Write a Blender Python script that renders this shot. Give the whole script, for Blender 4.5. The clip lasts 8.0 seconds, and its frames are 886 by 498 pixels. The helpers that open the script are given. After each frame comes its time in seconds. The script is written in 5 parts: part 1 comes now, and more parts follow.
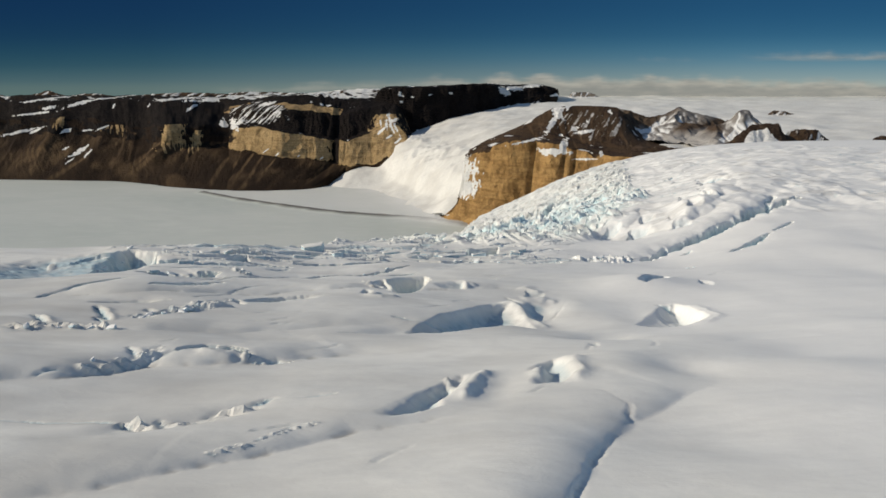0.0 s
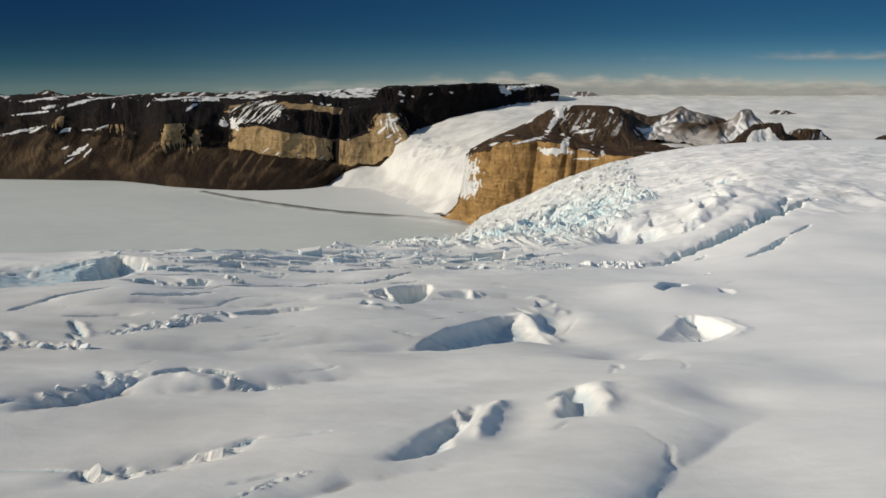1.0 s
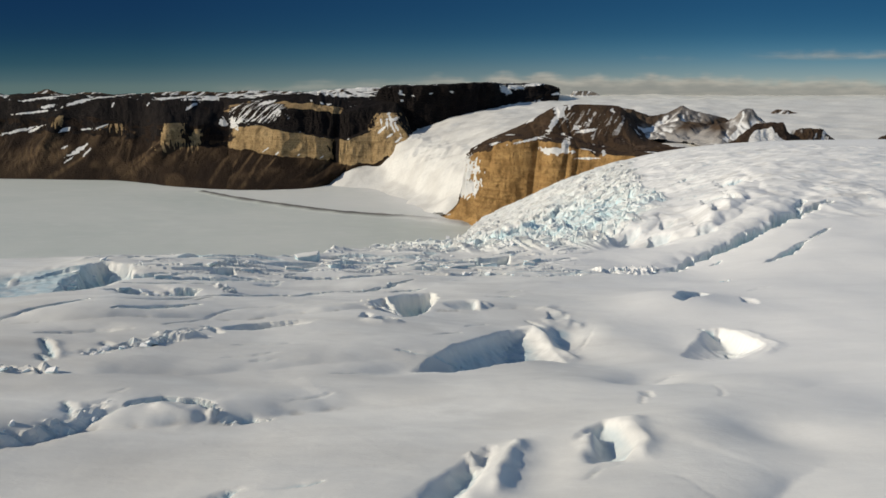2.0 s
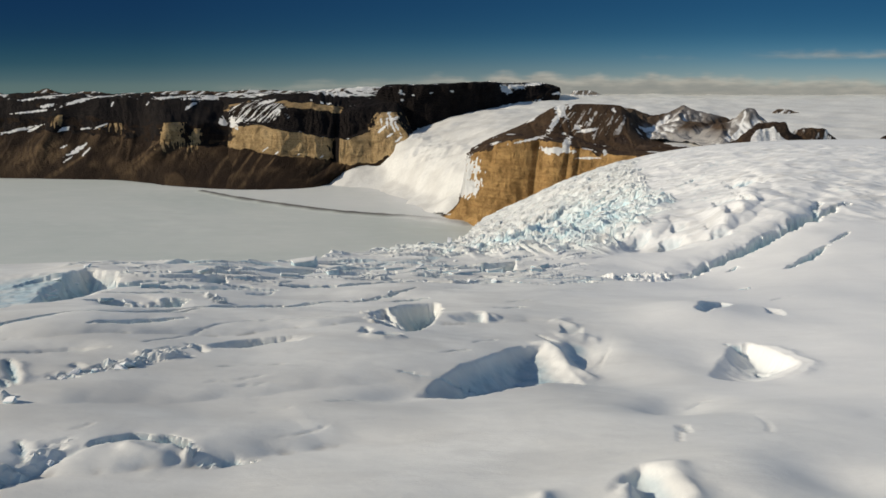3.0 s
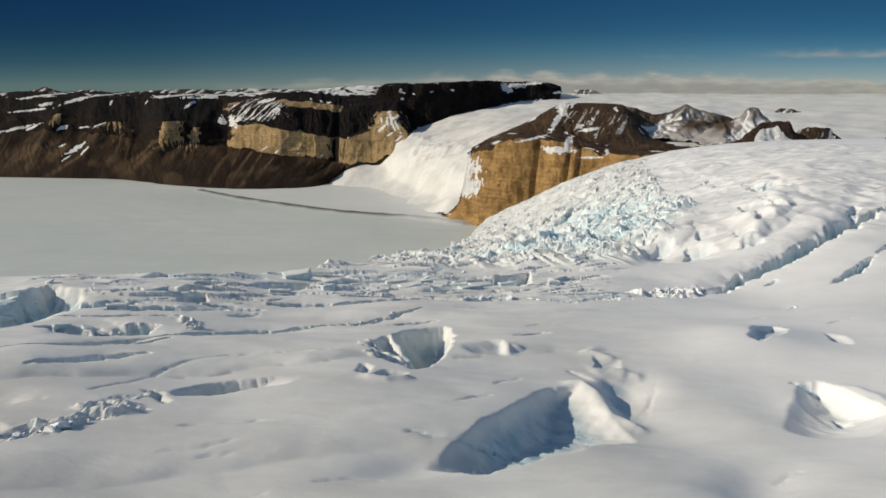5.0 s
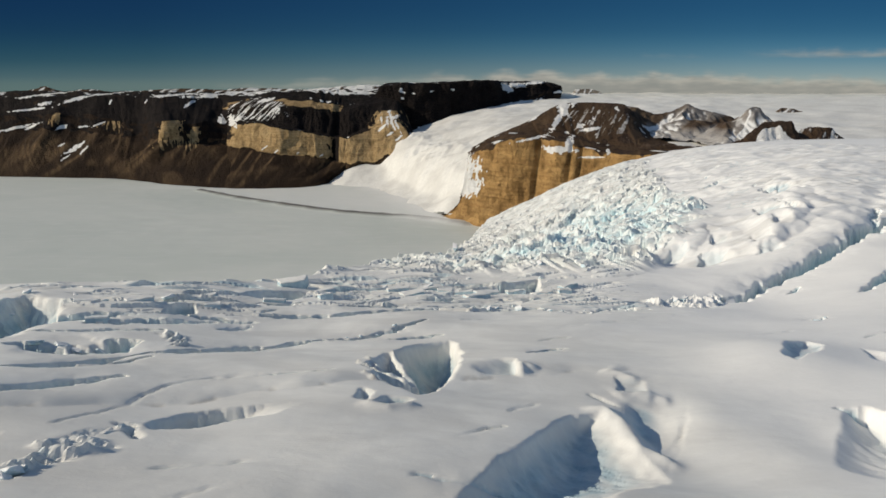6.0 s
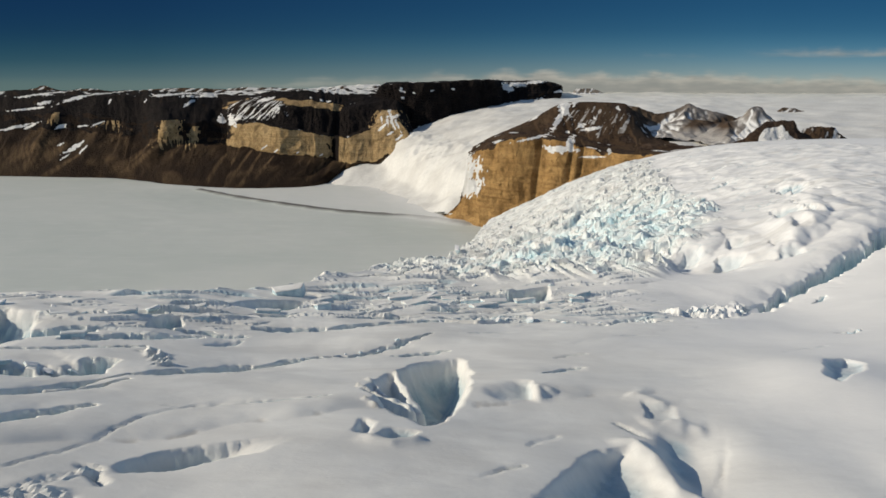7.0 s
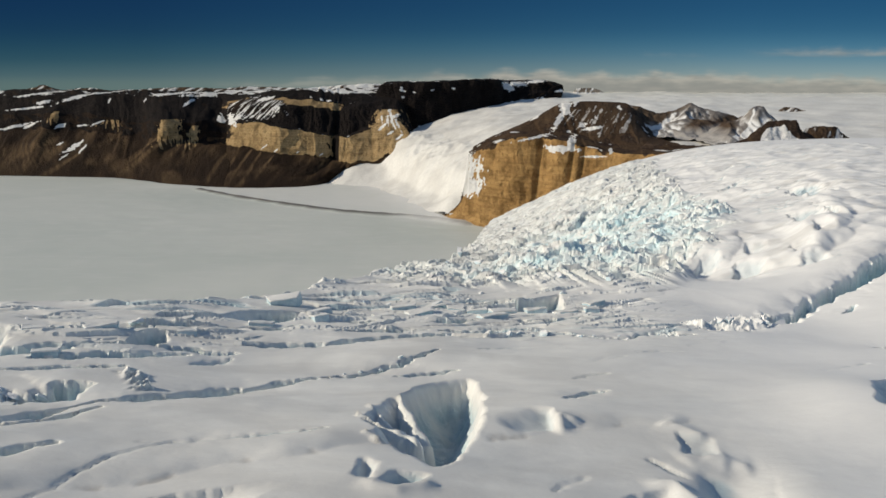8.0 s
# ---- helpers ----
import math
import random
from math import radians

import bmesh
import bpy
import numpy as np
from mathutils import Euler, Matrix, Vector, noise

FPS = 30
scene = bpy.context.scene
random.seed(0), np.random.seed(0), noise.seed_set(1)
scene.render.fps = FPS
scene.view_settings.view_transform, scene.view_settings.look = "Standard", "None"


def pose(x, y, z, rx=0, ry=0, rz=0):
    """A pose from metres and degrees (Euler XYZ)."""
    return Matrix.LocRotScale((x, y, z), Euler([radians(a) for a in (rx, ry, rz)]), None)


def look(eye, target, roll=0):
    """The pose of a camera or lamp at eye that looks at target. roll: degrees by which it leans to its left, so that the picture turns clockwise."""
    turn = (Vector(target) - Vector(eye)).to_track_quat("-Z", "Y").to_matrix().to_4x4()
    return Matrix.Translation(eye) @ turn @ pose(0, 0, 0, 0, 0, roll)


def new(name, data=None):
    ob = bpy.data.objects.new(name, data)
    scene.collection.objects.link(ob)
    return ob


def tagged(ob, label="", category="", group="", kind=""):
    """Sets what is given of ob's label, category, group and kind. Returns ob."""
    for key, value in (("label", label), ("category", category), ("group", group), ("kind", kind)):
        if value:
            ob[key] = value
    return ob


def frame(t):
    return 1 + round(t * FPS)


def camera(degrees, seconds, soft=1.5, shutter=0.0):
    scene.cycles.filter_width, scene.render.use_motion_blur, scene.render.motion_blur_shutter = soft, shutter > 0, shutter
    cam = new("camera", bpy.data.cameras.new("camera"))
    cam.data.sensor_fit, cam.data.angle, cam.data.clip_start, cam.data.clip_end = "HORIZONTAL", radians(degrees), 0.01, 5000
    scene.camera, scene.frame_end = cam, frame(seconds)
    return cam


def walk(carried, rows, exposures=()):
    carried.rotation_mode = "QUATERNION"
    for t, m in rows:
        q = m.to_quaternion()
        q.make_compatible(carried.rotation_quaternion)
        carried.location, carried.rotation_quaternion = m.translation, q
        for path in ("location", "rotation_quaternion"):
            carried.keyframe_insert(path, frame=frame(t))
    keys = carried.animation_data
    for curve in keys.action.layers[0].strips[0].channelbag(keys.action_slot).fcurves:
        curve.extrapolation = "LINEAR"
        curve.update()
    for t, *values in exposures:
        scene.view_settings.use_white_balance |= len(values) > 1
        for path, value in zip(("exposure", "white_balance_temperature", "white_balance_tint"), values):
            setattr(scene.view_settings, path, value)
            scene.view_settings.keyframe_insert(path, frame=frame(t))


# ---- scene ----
# ---- camera ----
cam = camera(60, 8.0, 1.6)
walk(cam, [
    (0, look((0.000, 0.000, 416.000), (0.000, 97.925, 395.736), 0.000)),
    (0.5, look((-0.445, 5.011, 415.720), (-0.467, 102.929, 395.421), -0.004)),
    (1, look((-0.887, 10.000, 415.441), (-0.925, 107.911, 395.108), -0.003)),
    (1.5, look((-1.329, 14.971, 415.161), (-1.379, 112.875, 394.796), 0.001)),
    (2, look((-1.771, 19.927, 414.880), (-1.828, 117.825, 394.484), 0.008)),
    (2.5, look((-2.216, 24.872, 414.596), (-2.276, 122.764, 394.170), 0.017)),
    (3, look((-2.664, 29.809, 414.309), (-2.725, 127.695, 393.855), 0.028)),
    (3.5, look((-3.117, 34.741, 414.018), (-3.178, 132.621, 393.536), 0.042)),
    (4, look((-3.577, 39.672, 413.722), (-3.635, 137.546, 393.213), 0.056)),
    (4.5, look((-4.045, 44.605, 413.421), (-4.100, 142.473, 392.884), 0.071)),
    (5, look((-4.523, 49.543, 413.112), (-4.574, 147.406, 392.549), 0.086)),
    (5.5, look((-5.012, 54.491, 412.796), (-5.060, 152.348, 392.206), 0.100)),
    (6, look((-5.513, 59.450, 412.470), (-5.560, 157.302, 391.854), 0.114)),
    (6.5, look((-6.029, 64.425, 412.136), (-6.076, 162.271, 391.493), 0.127)),
    (7, look((-6.561, 69.419, 411.790), (-6.610, 167.260, 391.120), 0.137)),
    (7.5, look((-7.109, 74.436, 411.434), (-7.164, 172.270, 390.735), 0.146)),
    (8, look((-7.677, 79.478, 411.065), (-7.742, 177.306, 390.338), 0.152)),
], [(0, 0.18, 7900, 8), (8, 0.18, 7900, 8)])

# ---- daylight ----
SUN_TURN, SUN_HEIGHT = 98.0, 27.0  # degrees to the left of straight ahead, degrees above the horizon
world = bpy.data.worlds.new("sky")
scene.world = world
world.use_nodes = True
wn = world.node_tree.nodes
sky = wn.new("ShaderNodeTexSky")
sky.sky_type = "NISHITA"
sky.sun_disc = False
sky.sun_elevation = radians(SUN_HEIGHT)
sky.sun_rotation = radians(-SUN_TURN)
sky.altitude = 3500
sky.air_density = 1.0
sky.dust_density = 0.0
sky.ozone_density = 6.0
wn["Background"].inputs["Strength"].default_value = 0.155
tint = wn.new("ShaderNodeMix")
tint.data_type, tint.blend_type = "RGBA", "MULTIPLY"
tint.inputs[0].default_value = 1.0
tint.inputs[7].default_value = (1.0, 0.83, 0.68, 1)  # clean polar air
world.node_tree.links.new(sky.outputs["Color"], tint.inputs[6])
world.node_tree.links.new(tint.outputs[2], wn["Background"].inputs["Color"])

sun_data = bpy.data.lights.new("sun", "SUN")
sun_data.energy, sun_data.angle, sun_data.color = 3.0, radians(0.5), (1.0, 0.968, 0.925)
sun = new("sun", sun_data)
a, e = radians(SUN_TURN), radians(SUN_HEIGHT)
SUN_WAY = Vector((-math.sin(a) * math.cos(e), math.cos(a) * math.cos(e), math.sin(e)))
sun.matrix_world = look(SUN_WAY * 3000, (0, 0, 0))


# ---- noise and curves in numpy ----
def _hash(ix, iy, seed):
    h = (ix.astype(np.int64) * 374761393 + iy.astype(np.int64) * 668265263 + seed * 1442695041) & 0xFFFFFFFF
    h = ((h ^ (h >> 13)) * 1274126177) & 0xFFFFFFFF
    return ((h ^ (h >> 16)) & 0xFFFFFF) / float(0x1000000)


def grain(x, y, seed=0):
    """Gradient noise, about -1 to 1."""
    x, y = np.broadcast_arrays(np.asarray(x, float), np.asarray(y, float))
    ix, iy = np.floor(x), np.floor(y)
    fx, fy = x - ix, y - iy
    u, v = fx * fx * fx * (fx * (fx * 6 - 15) + 10), fy * fy * fy * (fy * (fy * 6 - 15) + 10)

    def corner(dx, dy):
        ang = _hash(ix + dx, iy + dy, seed) * 2 * np.pi
        return np.cos(ang) * (fx - dx) + np.sin(ang) * (fy - dy)

    low = corner(0, 0) * (1 - u) + corner(1, 0) * u
    high = corner(0, 1) * (1 - u) + corner(1, 1) * u
    return (low * (1 - v) + high * v) * 1.5


def fractal(x, y, octaves=4, seed=0, gain=0.5):
    total, amp = 0.0, 1.0
    for k in range(octaves):
        total = total + amp * grain(x * 2**k + 17.3 * k, y * 2**k - 9.1 * k, seed + k)
        amp *= gain
    return total


def ridged(x, y, octaves=4, seed=0):
    total, amp = 0.0, 1.0
    for k in range(octaves):
        total = total + amp * (1 - 2 * np.abs(grain(x * 2**k + 5.7 * k, y * 2**k + 3.3 * k, seed + k)))
        amp *= 0.5
    return total


def cells(x, y, seed=0):
    """Voronoi cells: a random number of each cell, a second and a third one, the offset from its seed, and the way to its edge."""
    ix, iy = np.floor(x), np.floor(y)
    best, second = np.full(x.shape, 9.0), np.full(x.shape, 9.0)
    who = [np.zeros(x.shape) for _ in range(5)]
    for dx in (-1, 0, 1):
        for dy in (-1, 0, 1):
            cx, cy = ix + dx, iy + dy
            px, py = cx + 0.1 + 0.8 * _hash(cx, cy, seed), cy + 0.1 + 0.8 * _hash(cx, cy, seed + 1)
            d = np.hypot(x - px, y - py)
            near = d < best
            second = np.where(near, best, np.minimum(second, d))
            best = np.where(near, d, best)
            for k, value in enumerate((_hash(cx, cy, seed + 2), _hash(cx, cy, seed + 3), _hash(cx, cy, seed + 4), x - px, y - py)):
                who[k] = np.where(near, value, who[k])
    return who, second - best


def step(lo, hi, v):
    t = np.clip((v - lo) / (hi - lo), 0, 1)
    return t * t * (3 - 2 * t)


def curve(v, xs, ys):
    """A smooth curve through knots, without overshoot."""
    xs, ys = np.asarray(xs, float), np.asarray(ys, float)
    h = np.diff(xs)
    d = np.diff(ys) / h
    inner = np.where(d[:-1] * d[1:] > 0, 2 * d[:-1] * d[1:] / np.where(np.abs(d[:-1] + d[1:]) < 1e-9, 1e-9, d[:-1] + d[1:]), 0)
    m = np.r_[d[0], inner, d[-1]]
    v = np.clip(v, xs[0], xs[-1])
    i = np.clip(np.searchsorted(xs, v, side="right") - 1, 0, len(h) - 1)
    t = (v - xs[i]) / h[i]
    return ((2 * t**3 - 3 * t**2 + 1) * ys[i] + (t**3 - 2 * t**2 + t) * h[i] * m[i]
            + (-2 * t**3 + 3 * t**2) * ys[i + 1] + (t**3 - t**2) * h[i] * m[i + 1])


# ---- mesh helpers ----
def sheet_mesh(name, X, Y, Z, material, masks=None, uv=None, smooth=True, keep=None):
    """A mesh over a grid of places; masks: three or four grids kept as the colour attribute 'cover'."""
    rows, cols = X.shape
    me = bpy.data.meshes.new(name)
    index = np.arange(rows * cols).reshape(rows, cols)
    quads = np.stack([index[:-1, :-1], index[:-1, 1:], index[1:, 1:], index[1:, :-1]], -1)
    quads = quads[keep] if keep is not None else quads.reshape(-1, 4)
    quads = quads.reshape(-1, 4)
    me.vertices.add(rows * cols)
    me.vertices.foreach_set("co", np.stack([X, Y, Z], -1).astype(np.float32).ravel())
    me.loops.add(quads.size)
    me.loops.foreach_set("vertex_index", quads.astype(np.int32).ravel())
    me.polygons.add(len(quads))
    me.polygons.foreach_set("loop_start", np.arange(0, quads.size, 4, dtype=np.int32))
    me.polygons.foreach_set("use_smooth", np.broadcast_to(smooth, len(quads)).astype(bool))
    me.update(calc_edges=True)
    if masks is not None:
        rgba = np.ones((rows * cols, 4), np.float32)
        for k, grid in enumerate(masks):
            rgba[:, k] = np.clip(np.broadcast_to(grid, X.shape), 0, 1).ravel()
        at = me.attributes.new("cover", "FLOAT_COLOR", "POINT")
        at.data.foreach_set("color", rgba.ravel())
    if uv is not None:
        flat = np.stack([uv[0].ravel(), uv[1].ravel()], -1)[quads.ravel()].astype(np.float32)
        layer = me.uv_layers.new(name="along")
        layer.data.foreach_set("uv", flat.ravel())
    me.materials.append(material)
    return me


def part(name, bm, material, parent=None, label=""):
    me = bpy.data.meshes.new(name)
    bm.to_mesh(me)
    bm.free()
    me.materials.append(material)
    ob = new(name, me)
    if parent:
        ob.parent = parent
    return tagged(ob, label=label)


# ---- materials ----
def base_material(name, rough):
    mat = bpy.data.materials.new(name)
    mat.use_nodes = True
    nt = mat.node_tree
    shader = nt.nodes["Principled BSDF"]
    shader.inputs["Roughness"].default_value = rough
    shader.inputs["Specular IOR Level"].default_value = 0.25
    return mat, nt, shader


def put(nt, kind, values=(), **settings):
    node = nt.nodes.new(kind)
    if "operation" in settings:
        node.operation = settings["operation"]
    if "blend" in settings:
        node.data_type = "RGBA"
        node.blend_type = settings["blend"]
    for key, value in values:
        if isinstance(value, bpy.types.NodeSocket):
            nt.links.new(value, node.inputs[key])
        else:
            node.inputs[key].default_value = value
    return node


def noise_out(nt, vector, scale, detail=4.0, rough=0.55, distort=0.0):
    node = put(nt, "ShaderNodeTexNoise", [("Vector", vector), ("Scale", scale), ("Detail", detail), ("Roughness", rough), ("Distortion", distort)])
    return node.outputs["Fac"]


def mapped(nt, value, a0, a1, b0=0.0, b1=1.0):
    return put(nt, "ShaderNodeMapRange", [("Value", value), ("From Min", a0), ("From Max", a1), ("To Min", b0), ("To Max", b1)]).outputs["Result"]


def mix(nt, fac, one, two):
    return put(nt, "ShaderNodeMix", [(0, fac), (6, one), (7, two)], blend="MIX").outputs[2]


def math_node(nt, op, one, two):
    return put(nt, "ShaderNodeMath", [(0, one), (1, two)], operation=op).outputs[0]


def stretched(nt, vector, sx, sy, sz):
    return put(nt, "ShaderNodeVectorMath", [(0, vector), (1, (sx, sy, sz))], operation="MULTIPLY").outputs[0]


def bump_into(nt, shader, height, strength, distance):
    node = put(nt, "ShaderNodeBump", [("Height", height), ("Strength", strength), ("Distance", distance)])
    nt.links.new(node.outputs["Normal"], shader.inputs["Normal"])


def snow_material():
    """Wind-packed snow; the first mask bares blue ice, the second greys it for firn and for painted shade, the third
    loose bright snow; by the fourth the ice is the pale cyan of a fresh icefall.
    """
    mat, nt, shader = base_material("glacier_snow", 0.6)
    where = put(nt, "ShaderNodeNewGeometry").outputs["Position"]
    cover = put(nt, "ShaderNodeSeparateColor", [("Color", put_attribute(nt, "cover"))])
    broad = noise_out(nt, stretched(nt, where, 1, 1.4, 1), 0.05, 6, 0.62, 1.2)
    packed = mix(nt, mapped(nt, broad, 0.35, 0.7), (0.742, 0.735, 0.703, 1), (0.882, 0.876, 0.835, 1))
    streak = noise_out(nt, stretched(nt, where, 0.6, 1.2, 1), 0.22, 6, 0.6, 0.8)
    packed = mix(nt, mapped(nt, streak, 0.48, 0.72, 0, 0.5), packed, (0.715, 0.713, 0.69, 1))
    fresh = mix(nt, cover.outputs["Blue"], packed, (0.88, 0.88, 0.87, 1))
    greyed = mix(nt, cover.outputs["Green"], fresh, (0.42, 0.40, 0.372, 1))
    tone = noise_out(nt, where, 0.5, 4, 0.6)
    ice = mix(nt, mapped(nt, tone, 0.3, 0.7), (0.27, 0.43, 0.50, 1), (0.52, 0.66, 0.71, 1))
    fresh_ice = mix(nt, mapped(nt, tone, 0.3, 0.7), (0.50, 0.76, 0.81, 1), (0.80, 0.90, 0.91, 1))
    ice = mix(nt, put_attribute(nt, "cover", "Alpha"), ice, fresh_ice)
    colour = mix(nt, cover.outputs["Red"], greyed, ice)
    nt.links.new(colour, shader.inputs["Base Color"])
    nt.links.new(mapped(nt, cover.outputs["Red"], 0, 1, 0.62, 0.42), shader.inputs["Roughness"])
    fine = noise_out(nt, stretched(nt, where, 0.8, 1.3, 1), 0.9, 6, 0.65, 0.5)
    bump_into(nt, shader, math_node(nt, "ADD", fine, math_node(nt, "MULTIPLY", streak, 0.9)), 0.13, 0.4)
    return mat


def put_attribute(nt, name, channel="Color"):
    node = nt.nodes.new("ShaderNodeAttribute")
    node.attribute_name = name
    return node.outputs[channel]


def lake_material():
    """Flat valley glacier: pale grey-green ice with drifted snow and faint flow lines."""
    mat, nt, shader = base_material("valley_ice", 0.5)
    where = put(nt, "ShaderNodeNewGeometry").outputs["Position"]
    broad = noise_out(nt, stretched(nt, where, 1, 1.5, 1), 0.0016, 5, 0.55, 0.5)
    fine = noise_out(nt, stretched(nt, where, 1, 2.5, 1), 0.012, 5, 0.6)
    colour = mix(nt, mapped(nt, broad, 0.35, 0.65), (0.575, 0.615, 0.575, 1), (0.65, 0.675, 0.635, 1))
    colour = mix(nt, mapped(nt, fine, 0.5, 0.75, 0, 0.35), colour, (0.74, 0.74, 0.72, 1))
    cover = put(nt, "ShaderNodeSeparateColor", [("Color", put_attribute(nt, "cover"))])
    grit = mix(nt, fine, (0.10, 0.095, 0.085, 1), (0.20, 0.19, 0.17, 1))
    colour = mix(nt, cover.outputs["Red"], colour, grit)
    colour = mix(nt, cover.outputs["Blue"], colour, (0.80, 0.80, 0.78, 1))
    nt.links.new(colour, shader.inputs["Base Color"])
    bump_into(nt, shader, fine, 0.15, 4.0)
    return mat


def rock_material(name, scree, scree_pale, sand, sand_deep, dark, dark_pale, ragged=0.8, relief=9.0):
    """Banded rock. Masks: red bares sandstone, green dark dolerite, blue lies under snow; the rest is scree, pale with dust by the fourth."""
    mat, nt, shader = base_material(name, 0.9)
    shader.inputs["Specular IOR Level"].default_value = 0.1
    where = put(nt, "ShaderNodeNewGeometry").outputs["Position"]
    along = put(nt, "ShaderNodeUVMap")
    along.uv_map = "along"
    flat = along.outputs["UV"]
    cover = put(nt, "ShaderNodeSeparateColor", [("Color", put_attribute(nt, "cover"))])
    runs = noise_out(nt, stretched(nt, flat, 1, 0.35, 1), 2.6, 6, 0.62, 0.6)
    blot = noise_out(nt, where, 0.006, 5, 0.6, 0.4)
    scree_tone = mix(nt, mapped(nt, runs, 0.54, 0.78, 0, 0.7), scree, scree_pale)
    scree_tone = mix(nt, mapped(nt, blot, 0.5, 0.75, 0, 0.5), scree_tone, tuple(0.45 * (p + q) for p, q in zip(scree[:3], scree_pale[:3])) + (1,))
    dusty = math_node(nt, "MULTIPLY", put_attribute(nt, "cover", "Alpha"), mapped(nt, runs, 0.3, 0.7, 0.45, 1.25))
    scree_tone = mix(nt, dusty, scree_tone, (0.38 * sand[0], 0.35 * sand[1], 0.37 * sand[2], 1))
    beds = noise_out(nt, stretched(nt, where, 0.06, 0.06, 1.0), 0.075, 6, 0.7, 0.3)
    joints = noise_out(nt, stretched(nt, flat, 1, 0.6, 1), 15.0, 6, 0.7, 0.6)
    stain = noise_out(nt, where, 0.02, 5, 0.65, 0.5)
    sand_tone = mix(nt, mapped(nt, beds, 0.36, 0.72), sand, sand_deep)
    sand_tone = mix(nt, mapped(nt, stain, 0.44, 0.66, 0, 0.85), sand_tone, tuple(0.5 * c for c in sand_deep[:3]) + (1,))
    sand_tone = mix(nt, mapped(nt, joints, 0.53, 0.70, 0, 0.8), sand_tone, tuple(0.35 * c for c in sand_deep[:3]) + (1,))
    dark_tone = mix(nt, mapped(nt, math_node(nt, "ADD", math_node(nt, "MULTIPLY", joints, 0.5), math_node(nt, "MULTIPLY", stain, 0.5)), 0.42, 0.66), dark, dark_pale)
    chips = math_node(nt, "MULTIPLY", math_node(nt, "SUBTRACT", noise_out(nt, where, 0.045, 7, 0.68, 0.6), 0.5), ragged)

    def edged(mask):  # covers end in ragged limits
        return mapped(nt, math_node(nt, "ADD", mask, chips), 0.5 - 0.5 / (1 + 3 * ragged), 0.5 + 0.5 / (1 + 3 * ragged))

    colour = mix(nt, edged(cover.outputs["Red"]), scree_tone, sand_tone)
    colour = mix(nt, edged(cover.outputs["Green"]), colour, dark_tone)
    colour = mix(nt, edged(cover.outputs["Blue"]), colour, (0.80, 0.80, 0.79, 1))
    nt.links.new(colour, shader.inputs["Base Color"])
    rough = math_node(nt, "ADD", math_node(nt, "MULTIPLY", joints, 0.6), math_node(nt, "ADD", math_node(nt, "MULTIPLY", beds, 0.5), noise_out(nt, where, 0.07, 6, 0.7)))
    bump_into(nt, shader, rough, 1.0, relief)
    return mat


SNOW = snow_material()
LAKE = lake_material()
BROWN_ROCK = rock_material("brown_rock", (0.022, 0.0135, 0.009, 1), (0.056, 0.036, 0.021, 1), (0.54, 0.38, 0.20, 1), (0.36, 0.235, 0.115, 1),
                           (0.009, 0.007, 0.007, 1), (0.023, 0.0175, 0.015, 1))
ORANGE_ROCK = rock_material("orange_rock", (0.072, 0.045, 0.028, 1), (0.135, 0.092, 0.06, 1), (0.52, 0.32, 0.135, 1), (0.34, 0.19, 0.075, 1),
                            (0.035, 0.022, 0.016, 1), (0.095, 0.065, 0.048, 1))


def block_material():
    """Broken glacier ice: snow on what faces up, pale blue ice on the sides."""
    mat, nt, shader = base_material("serac_ice", 0.5)
    geo = put(nt, "ShaderNodeNewGeometry")
    up = put(nt, "ShaderNodeSeparateXYZ", [("Vector", geo.outputs["Normal"])]).outputs["Z"]
    tone = noise_out(nt, geo.outputs["Position"], 0.35, 5, 0.6, 0.3)
    ice = mix(nt, mapped(nt, tone, 0.35, 0.65), (0.42, 0.59, 0.66, 1), (0.72, 0.79, 0.81, 1))
    lie = mapped(nt, math_node(nt, "ADD", up, math_node(nt, "MULTIPLY", tone, 0.5)), 0.55, 0.85)
    nt.links.new(mix(nt, lie, ice, (0.84, 0.84, 0.835, 1)), shader.inputs["Base Color"])
    bump_into(nt, shader, noise_out(nt, geo.outputs["Position"], 1.4, 6, 0.65), 0.4, 0.5)
    return mat


BLOCK = block_material()


def plain_material(name, one, two, rough, scale, bump):
    """A surface of two mottled tones with a fine relief."""
    mat, nt, shader = base_material(name, rough)
    where = put(nt, "ShaderNodeNewGeometry").outputs["Position"]
    tone = noise_out(nt, where, scale, 6, 0.62, 0.4)
    nt.links.new(mix(nt, mapped(nt, tone, 0.35, 0.65), one, two), shader.inputs["Base Color"])
    bump_into(nt, shader, noise_out(nt, where, 4 * scale, 6, 0.65), bump, 0.5)
    return mat


BARE_ICE = plain_material("bare_ice", (0.33, 0.49, 0.56, 1), (0.62, 0.74, 0.78, 1), 0.42, 0.5, 0.5)
CAP_SNOW = plain_material("cap_snow", (0.72, 0.715, 0.69, 1), (0.86, 0.855, 0.82, 1), 0.6, 0.3, 0.25)
PALE_ROCK = rock_material("wind_dusted_rock", (0.085, 0.058, 0.04, 1), (0.19, 0.145, 0.105, 1), (0.45, 0.30, 0.15, 1), (0.34, 0.2, 0.09, 1),
                          (0.04, 0.025, 0.019, 1), (0.10, 0.068, 0.05, 1), 0.15, 3.0)


